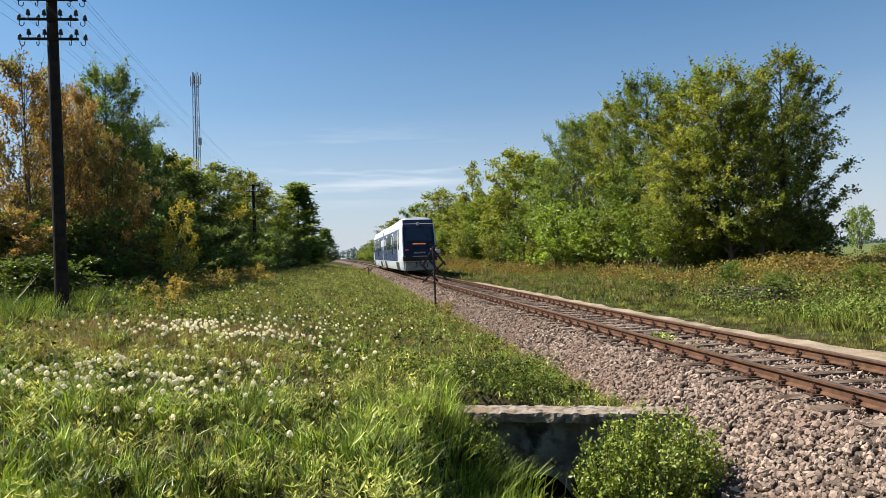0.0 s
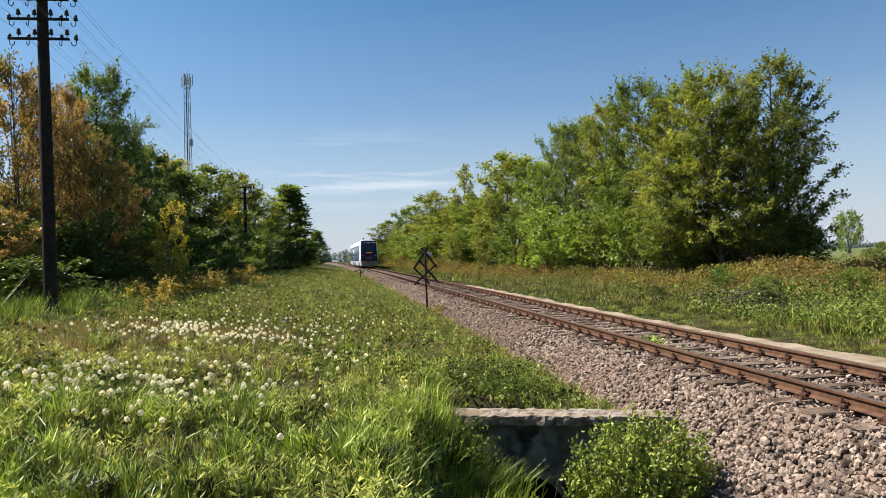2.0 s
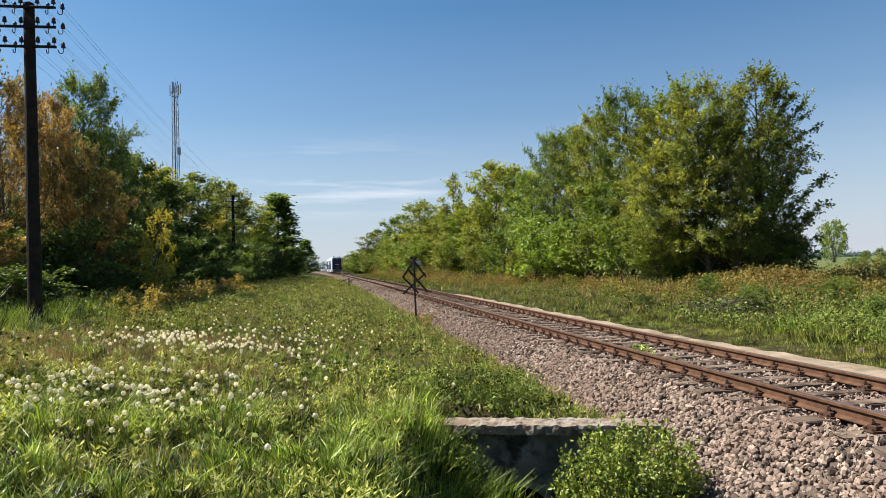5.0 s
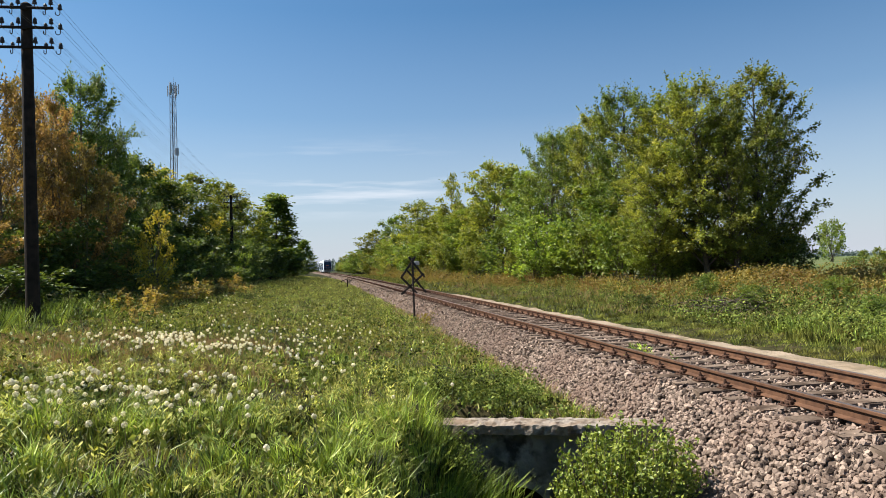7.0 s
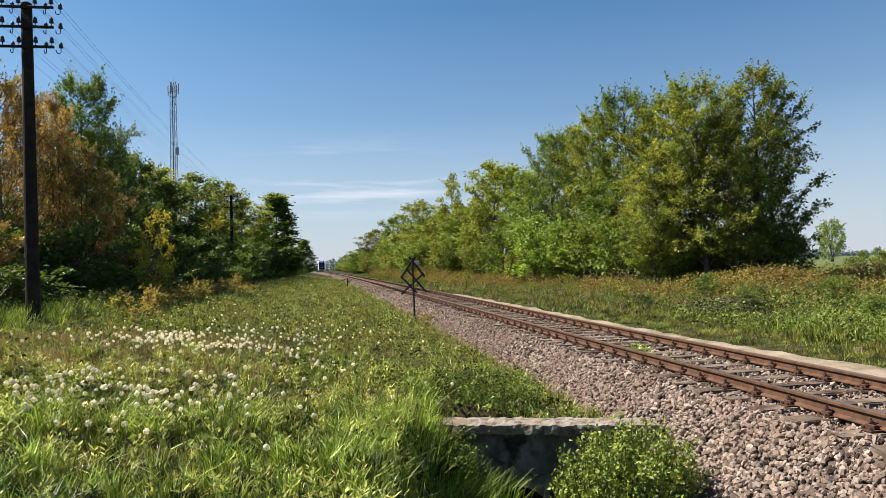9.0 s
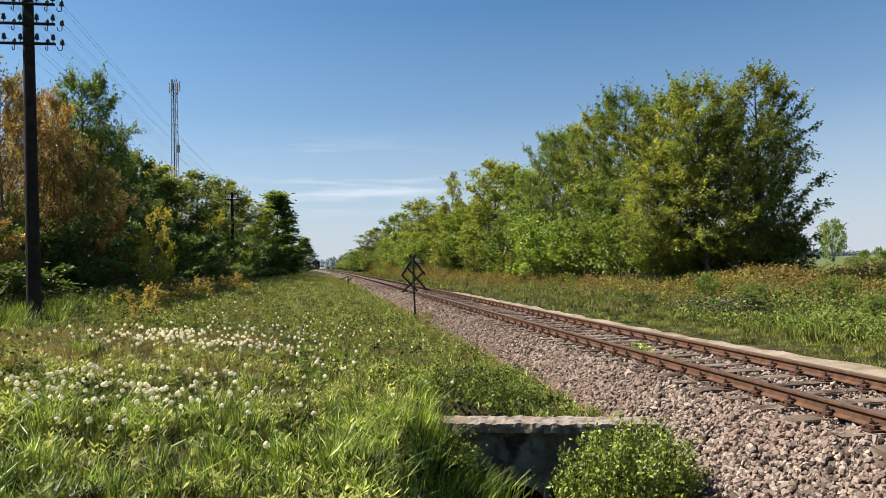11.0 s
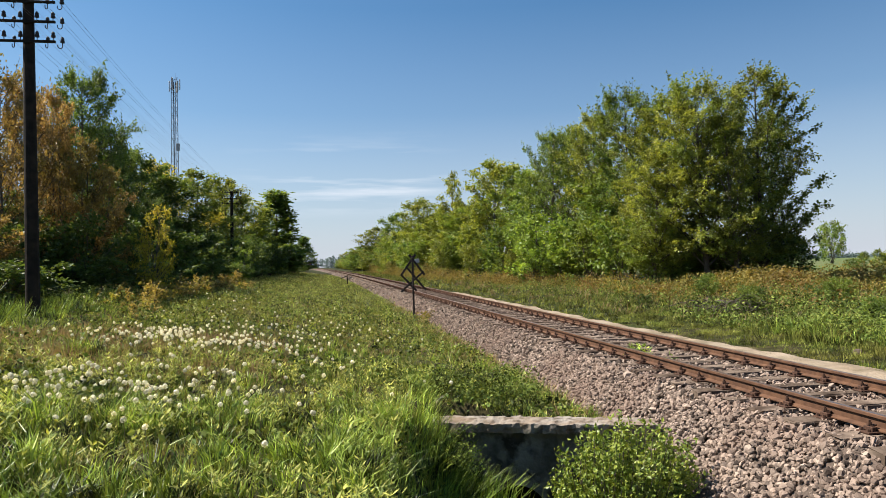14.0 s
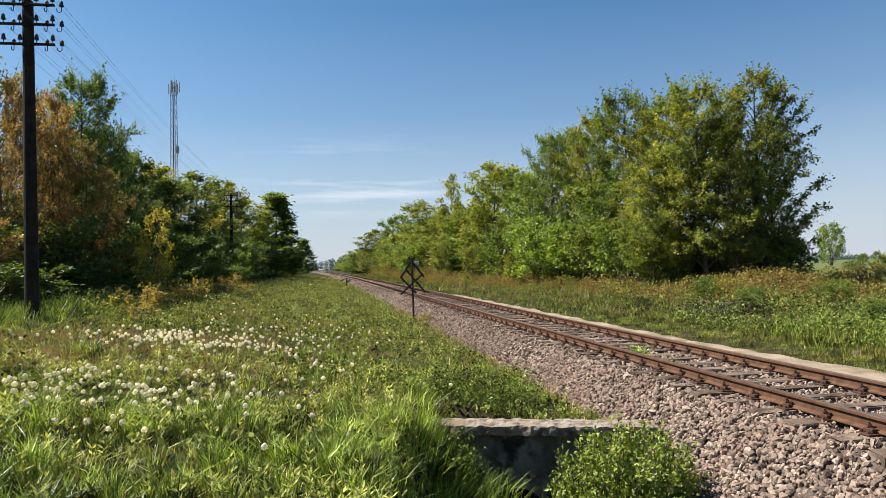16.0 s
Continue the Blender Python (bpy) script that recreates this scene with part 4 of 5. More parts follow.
def lawn(name, label, mat, sets, seed):
    """Tufts of blades that lean outwards; each set: tufts, y and u ranges, height, blade width, segments, blades a tuft, radius, clumping."""
    rs = np.random.RandomState(seed)
    vs, fs, base = [], [], 0
    for n, y0, y1, u0, u1, h0, w0, segs, each, rad, clump in sets:
        x, y = scatter(rs, n, y0, y1, u0, u1)
        patch = 0.5 + 0.3 * wave(x, y, 2.3, seed) + 0.2 * wave(x, y, 5.1, seed + 1)
        keep = rs.uniform(0, 1, len(x)) < (1 - clump) + clump * np.clip(patch * 1.8 - 0.4, 0, 1)
        x, y, patch = x[keep], y[keep], patch[keep]
        tall = h0 * (0.5 + 0.8 * np.clip(patch, 0, 1.2)) * rs.lognormal(0, 0.25, len(x))
        k = np.repeat(np.arange(len(x)), each)
        a, q = rs.uniform(0, 2 * np.pi, len(k)), np.sqrt(rs.uniform(0, 1, len(k)))
        v, f = blades(rs, x[k] + rad * q * np.cos(a), y[k] + rad * q * np.sin(a), tall[k] * rs.uniform(0.55, 1.2, len(k)), w0 * rs.uniform(0.6, 1.3, len(k)), segs,
                      a + rs.normal(0, 0.6, len(k)), 0.15 + 0.75 * q * rs.uniform(0.3, 1.1, len(k)))
        vs.append(v)
        fs.append(f + base)
        base += len(v)
    return tagged(new(name, bulk(name, np.concatenate(vs), np.concatenate(fs), mat)), label, "grass", kind="stuff")


lawn("meadow_grass", "uneven green meadow grass with tuft shade and sunlit tips in its colour", M_GRASS,
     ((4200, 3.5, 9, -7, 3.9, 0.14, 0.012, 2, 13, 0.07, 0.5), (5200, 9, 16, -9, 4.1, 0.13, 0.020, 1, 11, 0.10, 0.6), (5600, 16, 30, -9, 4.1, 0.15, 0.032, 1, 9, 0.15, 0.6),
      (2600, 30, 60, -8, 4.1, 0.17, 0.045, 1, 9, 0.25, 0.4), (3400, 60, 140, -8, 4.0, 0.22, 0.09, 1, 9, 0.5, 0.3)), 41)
lawn("verge_grass", "rough green grass and herbs on the verge", M_VERGE,
     ((5600, 8, 22, 9.3, 24, 0.14, 0.016, 1, 10, 0.13, 0.6), (2000, 6, 22, 9.15, 11.5, 0.11, 0.015, 1, 12, 0.1, 0.4),
      (4600, 20, 50, 9.0, 30, 0.26, 0.04, 1, 9, 0.22, 0.5), (3600, 50, 170, 8.5, 18, 0.3, 0.08, 1, 9, 0.4, 0.3), (1200, 8, 32, 9.8, 22, 0.3, 0.02, 1, 16, 0.2, 0.9), (420, 9.5, 16, 10.2, 15, 0.34, 0.015, 2, 20, 0.18, 0.8), (600, 8, 40, 8.7, 9.4, 0.10, 0.014, 1, 10, 0.08, 0.95)), 44)
lawn("tall_grass", "lush tall green grass in clumps with shade and highlights in its colour", M_LUSH,
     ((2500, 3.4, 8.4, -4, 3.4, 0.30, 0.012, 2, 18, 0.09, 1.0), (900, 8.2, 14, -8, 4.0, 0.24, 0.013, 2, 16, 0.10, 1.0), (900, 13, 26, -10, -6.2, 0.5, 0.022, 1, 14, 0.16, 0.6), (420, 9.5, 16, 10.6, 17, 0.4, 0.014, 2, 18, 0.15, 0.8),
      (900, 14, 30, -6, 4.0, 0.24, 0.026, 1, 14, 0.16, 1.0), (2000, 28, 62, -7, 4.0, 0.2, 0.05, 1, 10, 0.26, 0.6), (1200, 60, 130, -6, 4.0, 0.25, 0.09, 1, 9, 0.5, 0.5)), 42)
lawn("dry_grass", "patches of dry beige grass in the meadow", M_DRY,
     ((1300, 9, 16, -9, 1.5, 0.15, 0.011, 1, 10, 0.10, 0.9), (1500, 14, 32, -8, 3.8, 0.2, 0.018, 1, 9, 0.14, 0.9), (700, 8, 40, 3.2, 4.3, 0.22, 0.014, 1, 9, 0.1, 0.5),
      (900, 12, 60, 10, 26, 0.4, 0.035, 1, 9, 0.2, 0.9), (500, 4, 9, -5, 2.5, 0.16, 0.008, 1, 9, 0.08, 0.9), (2400, 9.8, 15.2, -8, -0.6, 0.2, 0.015, 1, 11, 0.12, 0.55)), 43)


def patchy(name, label, mat, seed, places, size, per, spread):
    """Low leafy weeds: clouds of small leaves over the ground at the places given."""
    rs = np.random.RandomState(seed)
    v, f = leaf_cloud(rs, places, spread, per, size)
    v = v.reshape(-1, 4, 3)
    g = ground_z(v[:, 0, 0], v[:, 0, 1])
    v = v[v[:, 0, 2] > g - 0.01].reshape(-1, 3)
    return tagged(new(name, bulk(name, v, np.arange(len(v)).reshape(-1, 4), mat)), label, "weeds", kind="stuff")


def weed_spots(rs, n, y0, y1, u0, u1, tall, clump=0.8, k=0.0, scale=0.9):
    x, y = scatter(rs, n, y0, y1, u0, u1)
    p = 0.5 + 0.5 * wave(x, y, scale, k)
    keep = rs.uniform(0, 1, len(x)) < (1 - clump) + clump * np.clip(p * 1.8 - 0.5, 0, 1)
    x, y, p = x[keep], y[keep], p[keep]
    return np.stack([x, y, ground_z(x, y) + tall * p * rs.uniform(0, 1, len(x))], 1)


rs = np.random.RandomState(51)
patchy("broad_weeds", "low broad-leaved green weeds among the grass", M_WEED, 52,
       np.concatenate([weed_spots(rs, 5200, 4, 12, -6, 3.6, 0.16), weed_spots(rs, 4200, 12, 30, -9, 4, 0.2), weed_spots(rs, 1300, 18, 60, -9.5, -5.5, 0.7, 0.5),
                       weed_spots(rs, 6500, 14, 45, 10.5, 27, 0.9, 0.9, 2.0), weed_spots(rs, 3600, 10, 20, 10.6, 19, 0.75, 0.9, 5.0, 1.3)]), 0.075, 7, 0.07)
patchy("meadow_herbs", "bright yellow-green leafy herbs in the sunlit meadow", M_HERB, 56,
       np.concatenate([weed_spots(rs, 3000, 15, 32, -5.5, 3.6, 0.30, 0.9, 3.0, 1.5), weed_spots(rs, 3600, 32, 80, -5.0, 3.4, 0.5, 0.6, 1.0, 0.7)]), 0.072, 10, 0.085)
patchy("nettles", "dense dark green nettles behind the culvert slab", M_WEED, 53,
       np.stack([rs.uniform(1.2, 3.1, 620), rs.uniform(9.5, 10.7, 620), rs.uniform(-0.55, -0.1, 620)], 1), 0.042, 12, 0.06)
patchy("yellow_weeds", "tall yellow and rusty weeds along the hedgerow", M_YELLOW, 54,
       np.concatenate([weed_spots(rs, 5200, 27, 39, 14.5, 30, 1.2, 0.7, 1.0, 0.6), weed_spots(rs, 3200, 27, 45, 27, 46, 1.2, 0.6, 1.0, 0.6), weed_spots(rs, 1500, 43, 60, 13.5, 19, 1.0, 0.7, 1.0, 0.5), weed_spots(rs, 3600, 58, 150, 11.0, 15.5, 2.2, 0.5, 1.0, 0.3),
                       weed_spots(rs, 900, 16, 30, 14, 26, 0.6, 0.9, 3.0, 0.8), weed_spots(rs, 500, 19, 45, -7.2, -5.0, 0.8, 0.9, 3.0, 1.0)]), 0.13, 9, 0.14)

patchy("ditch_weeds", "tangled green weeds hanging over the ditch edge", M_WEED, 55,
       np.stack([rs.normal(1.42, 0.2, 460), rs.normal(8.2, 0.32, 460), rs.uniform(-1.5, -0.55, 460)], 1), 0.04, 7, 0.05)
# long grass that hangs into the ditch before the wall
rs = np.random.RandomState(58)
gx, gy = rs.normal(1.55, 0.26, 1500), rs.normal(8.0, 0.38, 1500)
v, f = blades(rs, gx, gy, rs.uniform(0.35, 0.8, 1500), rs.uniform(0.008, 0.014, 1500), 2, rs.normal(-0.6, 0.7, 1500), rs.uniform(0.1, 0.6, 1500))
tagged(new("ditch_grass", bulk("ditch_grass", v, f, M_LUSH)), "long green grass hanging into the ditch before the culvert", "grass", kind="stuff")
# upright sprigs with whorls of narrow leaves
rs = np.random.RandomState(57)
cx, cy = scatter(rs, 4200, 3.6, 12, -6, 2.6)
keep = rs.uniform(0, 1, len(cx)) < np.clip(0.35 + 0.9 * wave(cx, cy, 1.7, 4.0), 0.06, 1)
cx, cy = cx[keep], cy[keep]
hh = rs.uniform(0.10, 0.30, len(cx))
mid_p = np.concatenate([np.stack([cx, cy, ground_z(cx, cy) + hh * k], 1) for k in (0.35, 0.55, 0.75, 1.0)])
a0 = rs.uniform(0, 2 * np.pi, len(mid_p))
vs = []
for k in range(5):
    a = a0 + k * 2 * np.pi / 5 + rs.normal(0, 0.2, len(a0))
    ln = rs.uniform(0.035, 0.085, len(a0))[:, None]
    d = np.stack([np.cos(a), np.sin(a), rs.uniform(0.2, 0.9, len(a0))], 1)
    sd = np.stack([-np.sin(a), np.cos(a), np.zeros(len(a0))], 1) * ln * 0.14
    vs.append(np.stack([mid_p, mid_p + d * ln * 0.5 + sd, mid_p + d * ln, mid_p + d * ln * 0.5 - sd], 1))
vs = np.concatenate(vs).reshape(-1, 3)
tagged(new("meadow_sprigs", bulk("meadow_sprigs", vs, np.arange(len(vs)).reshape(-1, 4), M_SPRIG)), "bright yellow-green whorled sprigs among the grass", "weeds", kind="stuff")

v, f = leaf_cloud(rs, np.stack([rs.normal(5.75, 0.16, 26), rs.normal(11.6, 0.3, 26), rs.uniform(-0.22, -0.08, 26)], 1), 0.05, 9, 0.09, -0.4, 0.14)
tagged(new("track_weeds", bulk("track_weeds", v, f, M_LUSH)), "tuft of green weeds between the rails", "weeds", kind="stuff")
v, f = leaf_cloud(rs, np.stack([rs.normal(4.25, 0.35, 60), rs.normal(27.6, 0.8, 60), rs.uniform(-0.75, -0.45, 60)], 1), 0.08, 7, 0.09)
tagged(new("toe_weeds", bulk("toe_weeds", v, f, M_YELLOW)), "yellowish weeds at the foot of the ballast", "weeds", kind="stuff")
plant("loose_lime", 3.62, 8.72, 0.02, 0.15, 20, label="slender green weed standing behind the culvert slab")
rock_bm = bmesh.new()
bmesh.ops.create_icosphere(rock_bm, subdivisions=2, radius=0.17)
for q in rock_bm.verts:
    q.co = Vector((q.co.x * 1.1, q.co.y * 0.8, q.co.z * 0.75)) * (1 + 0.28 * noise.noise(q.co * 5))
rock = tagged(part("rock", rock_bm, M_BED), "grey brown rock half hidden in the verge grass", "rock")
rock.matrix_basis = pose(10.1, 11.3, float(ground_z(10.1, 11.3)) - 0.02, 0, 0, 30)

# heap of dead cut branches in the verge
rs = np.random.RandomState(59)
twig_v, twig_f = [], []
PILE_X, PILE_Y = 12.6, 19.3
for i in range(110):
    b = rs.uniform(0, 2 * np.pi)
    mid_p = np.array([PILE_X + 0.55 * rs.normal(), PILE_Y + 0.35 * rs.normal(), float(ground_z(PILE_X, PILE_Y)) + 0.12 + abs(rs.normal(0, 0.2))])
    d = np.array([math.cos(b), math.sin(b) * 0.6, rs.uniform(-0.15, 0.4)]) * rs.uniform(0.3, 0.75)
    tube([mid_p - d, mid_p + rs.normal(0, 0.05, 3), mid_p + d], [0.016, 0.012, 0.004], 4, twig_v, twig_f)
tagged(new("brush_heap", bulk("brush_heap", np.concatenate(twig_v), np.concatenate(twig_f), M_BARK)), "low heap of dead grey brown branches in the verge", "brush heap", kind="stuff")

# bush in front of the culvert
rs = np.random.RandomState(61)
stems_v, stems_f, spots = [], [], []
for i in range(150):
    a, q = rs.uniform(0, 2 * np.pi), math.sqrt(rs.uniform(0, 1))
    foot = np.array([3.05 + 0.25 * q * math.cos(a), 6.75 + 0.2 * q * math.sin(a), -1.45])
    head = np.array([3.16 + 0.86 * q * math.cos(a), 6.72 + 0.62 * q * math.sin(a), -0.20 - 0.46 * q * q + rs.uniform(-0.34, 0.10)])
    m = (foot + head) / 2 + np.array([0.12 * math.cos(a), 0.12 * math.sin(a), 0.08])
    tube([foot, m, head], [0.008, 0.006, 0.003], 4, stems_v, stems_f)
    for c in np.linspace(0.25, 1, 12):
        b = (1 - c) ** 2 * foot + 2 * c * (1 - c) * m + c * c * head
        spots.append(b)
bush = tagged(new("culvert_bush"), "bright green leafy bush growing in the ditch before the culvert", "bush")
o = new("branching", bulk("branching", np.concatenate(stems_v), np.concatenate(stems_f), M_BARK))
o.parent = bush
v, f = leaf_cloud(rs, np.array(spots), 0.034, 7, 0.056, -0.3, 0.27)
o = new("foliage", bulk("foliage", v, f, M_BUSH))
o.parent = bush

# dandelion clocks


def dandelion():
    ob = tagged(new("dandelion"), "dandelion with a white seed head on a thin stem", "dandelion", "dandelions in the meadow")
    bm = bmesh.new()
    hose(bm, [(0, 0, -0.02), (0.008, 0, 0.16), (0.004, 0.004, 0.31)], 0.003, 4)
    part("stem", bm, M_STEM, ob)
    bm = bmesh.new()
    mid_head = Vector((0.004, 0.004, 0.325))
    bmesh.ops.create_icosphere(bm, subdivisions=1, radius=0.015, matrix=Matrix.Translation(mid_head))
    r = random.Random(3)
    for _ in range(60):  # parasols at the ends of the rays
        d = Vector((r.gauss(0, 1), r.gauss(0, 1), r.gauss(0, 1))).normalized()
        side = d.orthogonal().normalized() * 0.0075
        other = d.cross(side)
        tip = mid_head + d * r.uniform(0.022, 0.028)
        bm.faces.new([bm.verts.new(q) for q in (tip + side, tip + other, tip - side, tip - other)])
    part("seed_head", bm, M_PUFF, ob)
    return ob


first = dandelion()
rs = np.random.RandomState(71)
spots = []
for n, x, y, sx, sy in ((80, -2.85, 7.4, 0.9, 0.8), (45, -2.0, 8.0, 0.8, 0.8), (30, -2.4, 9.1, 1.0, 0.8), (200, -2.65, 13.0, 0.9, 0.8), (70, -1.2, 13.0, 1.2, 1.0), (40, -0.4, 16, 1.2, 1.5), (30, -1.4, 8.4, 0.6, 0.8), (12, 0.2, 10.0, 1.0, 0.8), (30, -0.9, 19, 1.6, 2.5), (16, -3.5, 26, 2.0, 5)):
    for i in range(n):
        spots.append((x + rs.normal(0, sx), y + rs.normal(0, sy)))
spots.sort(key=lambda p: p[1])
vs, fs, mats, base = [], [], [], 0
for i, (x, y) in enumerate(spots):
    m = pose(x, y, float(ground_z(x, y)) - 0.03, rs.uniform(-12, 12), rs.uniform(-12, 12), rs.uniform(0, 360)) @ Matrix.Scale(rs.uniform(0.8, 1.1), 4)
    if i == 0:
        first.matrix_basis = m
    elif i < 290:
        copy_thing(first, m)
    else:  # the farther ones grow as one patch
        for k, piece in enumerate(sorted(first.children, key=lambda o: o.name)):
            for poly in piece.data.polygons:
                ids = list(poly.vertices)
                ids = ids + ids[-1:] if len(ids) == 3 else ids
                if len(ids) != 4:
                    continue
                fs.append([base + q for q in ids])
                mats.append(1 if piece.name.startswith("stem") else 0)
            vs += [tuple(m @ q.co) for q in piece.data.vertices]
            base += len(piece.data.vertices)
me = bpy.data.meshes.new("dandelion_patch")
me.from_pydata(vs, [], [f[:3] if f[2] == f[3] else f for f in fs])
me.materials.append(M_PUFF)
me.materials.append(M_STEM)
me.polygons.foreach_set("material_index", mats)
me.update()
tagged(new("dandelion_patch", me), "patch of white dandelion seed heads in the meadow", "dandelions", kind="stuff")

# ---- telegraph line ----


def insulator(name, x, z, parent, hooked=0):
    """An upright pin with its bell, or a bent hook that carries the bell beside the arm."""
    bm = bmesh.new()
    if hooked:
        pts = [(x, 0, z)] + [(x + hooked * (0.055 - 0.055 * math.cos(a)), 0, z - 0.055 * math.sin(a) - 0.04) for a in np.linspace(0, math.pi, 7)] + [(x + hooked * 0.11, 0, z + 0.05)]
        hose(bm, pts, 0.011, 5)
        bx, bz = x + hooked * 0.11, z + 0.05
    else:
        rod(bm, (x, 0, z), (x, 0, z + 0.13), 0.011, 0.011, 5)
        bx, bz = x, z + 0.12
    pin = part("pin", bm, M_BLACK, parent)
    bm = bmesh.new()
    rod(bm, (bx, 0, bz), (bx, 0, bz + 0.06), 0.052, 0.048, 10)
    rod(bm, (bx, 0, bz + 0.06), (bx, 0, bz + 0.10), 0.035, 0.045, 10)
    rod(bm, (bx, 0, bz + 0.10), (bx, 0, bz + 0.145), 0.045, 0.02, 10)
    bell = part("insulator", bm, M_PORC, pin)
    return bx, bz + 0.08


def telegraph_pole(x, y, z, top, lean=0.0):
    ob = tagged(new("telegraph_pole"), "dark tarred wooden telegraph pole with three insulator crossarms", "telegraph pole", "telegraph line")
    ob.matrix_basis = pose(x, y, z, 0, lean, 0)
    h = top - z
    bm = bmesh.new()
    rod(bm, (0, 0, -0.3), (0, 0, h), 0.165, 0.122, 16)
    rod(bm, (0, 0, h), (0, 0, h + 0.06), 0.122, 0.03, 16)
    part("post", bm, M_TAR, ob)
    ends = []
    for k in range(3):
        za = h - 0.14 - 0.493 * k
        bm = bmesh.new()
        box(bm, (1.34, 0.06, 0.06), (0, -0.16, za), bevel=0.008)
        box(bm, (0.12, 0.2, 0.1), (0, -0.1, za))
        arm = part("crossarm", bm, M_TAR, ob)
        for px in (-0.56, -0.19, 0.19, 0.56):
            ends.append(insulator("insulator", px, za + 0.04, arm))
        for px, s in ((-0.66, -1), (0.66, 1), (-0.38, 1), (0.38, 1)):
            ends.append(insulator("insulator", px, za - 0.02, arm, s if abs(px) > 0.5 else 0.5 * s))
    return ob, ends


POLES = []
for x, y, z, top, lean in ((-6.1, -26, 0.4, 8.4, 0), (-7.05, 18, 0.45, 8.375, -0.5), (-8.0, 62, 0.3, 8.5, 0), (-9.0, 108, 0.3, 8.5, 0)):
    POLES.append(telegraph_pole(x, y, z, top, lean))
bpy.context.view_layer.update()
for (a, ea), (b, eb) in zip(POLES, POLES[1:]):
    for p, q in [w for i, w in enumerate(zip(ea, eb)) if i % 8 in (0, 1, 3, 5)]:
        va, vb = a.matrix_basis @ Vector((p[0], 0, p[1])), b.matrix_basis @ Vector((q[0], 0, q[1]))
        vs, fs = [], []
        t = np.linspace(0, 1, 15)
        line = np.array(va)[None] * (1 - t[:, None]) + np.array(vb)[None] * t[:, None]
        line[:, 2] -= 4 * 0.45 * t * (1 - t)
        tube(line, np.full(15, 0.0038), 4, vs, fs)
        tagged(new("telegraph_wire", bulk("telegraph_wire", vs[0], fs[0], M_WIRE)), "thin metal telegraph wire sagging between poles", "wire", "telegraph wires")

# ---- lattice mast ----
mast = tagged(new("radio_mast"), "tall grey steel lattice mast with antenna panels, behind the wood", "mast")
MX, MY, MT = -30.8, 150.0, 42.6
mast.matrix_basis = pose(MX, MY, 0.2)
legs = []
for k in range(3):
    a = math.radians(90 + 120 * k)
    lo, hi = Vector((1.05 * math.cos(a), 1.05 * math.sin(a), 0)), Vector((0.66 * math.cos(a), 0.66 * math.sin(a), MT))
    legs.append((lo, hi))
    bm = bmesh.new()
    rod(bm, lo, hi, 0.085, 0.065, 6)
    part("leg", bm, M_MAST, mast)
bm = bmesh.new()
steps = 26
for i in range(steps):
    for k in range(3):
        a, b = legs[k], legs[(k + 1) % 3]
        p, q = a[0].lerp(a[1], i / steps), b[0].lerp(b[1], (i + 1) / steps)
        if i % 2:
            p, q = b[0].lerp(b[1], i / steps), a[0].lerp(a[1], (i + 1) / steps)
        rod(bm, p, q, 0.035, 0.035, 4)
        rod(bm, a[0].lerp(a[1], i / steps), b[0].lerp(b[1], i / steps), 0.035, 0.035, 4)
tagged(part("bracing", bm, M_MAST, mast), kind="stuff")
for k in range(6):
    a = math.radians(15 + 60 * k)
    for zz in ((39.6,) if k % 2 else (40.2,)):
        bm = bmesh.new()
        box(bm, (0.38, 0.2, 2.2), (1.05 * math.cos(a), 1.05 * math.sin(a), zz + 1.0), pose(0, 0, 0, 0, 0, math.degrees(a) + 90), 0.04)
        rod(bm, (0.7 * math.cos(a), 0.7 * math.sin(a), zz + 0.6), (1.0 * math.cos(a), 1.0 * math.sin(a), zz + 0.6), 0.05, 0.05, 5)
        part("antenna_panel", bm, M_PANEL, mast, "pale rectangular antenna panel")
bm = bmesh.new()
rod(bm, (0, 0.85, MT - 0.5), (0, 0.85, MT + 1.3), 0.04, 0.02, 5)
part("lightning_rod", bm, M_MAST, mast)
bm = bmesh.new()
box(bm, (0.7, 0.3, 1.6), (0.75, -0.8, 27.5), bevel=0.05)
part("equipment_box", bm, M_PANEL, mast)
bm = bmesh.new()
rod(bm, (-0.2, -0.3, 0), (-0.15, -0.25, MT - 1), 0.13, 0.1, 5)
part("cable_run", bm, M_BLACK, mast)

# ---- crossing sign ----
sign = tagged(new("crossing_sign"), "black back of a double crossbuck railway sign on a thin post", "railway sign")
sign.matrix_basis = pose(3.62, 27.3, float(ground_z(3.62, 27.3)) - 0.05, 0, -0.6, 0)
bm = bmesh.new()
rod(bm, (0, 0, -0.2), (0, 0, 2.72), 0.042, 0.04, 10)
part("post", bm, M_BLACK, sign)
for s in (-1, 1):
    bm = bmesh.new()
    box(bm, (1.05, 0.02, 0.085), (s * 0.18, 0.06 + 0.012 * s, 2.34), pose(0, 0, 0, 0, s * 54, 0), 0.004)
    part("chevron_board", bm, M_BLACK, sign)
for x0, z0, x1, z1, d in ((-0.24, 2.24, 0.54, 1.28, 0.075), (-0.48, 1.95, 0.15, 1.26, 0.082), (0.46, 2.06, -0.5, 1.24, 0.048)):
    bm = bmesh.new()
    box(bm, (math.hypot(x1 - x0, z1 - z0), 0.02, 0.08), ((x0 + x1) / 2, d, (z0 + z1) / 2), pose(0, 0, 0, 0, -math.degrees(math.atan2(z1 - z0, x1 - x0)), 0), 0.004)
    part("cross_board", bm, M_BLACK, sign)
bm = bmesh.new()
box(bm, (0.2, 0.03, 0.16), (0.2, 0.1, 2.5), bevel=0.01)
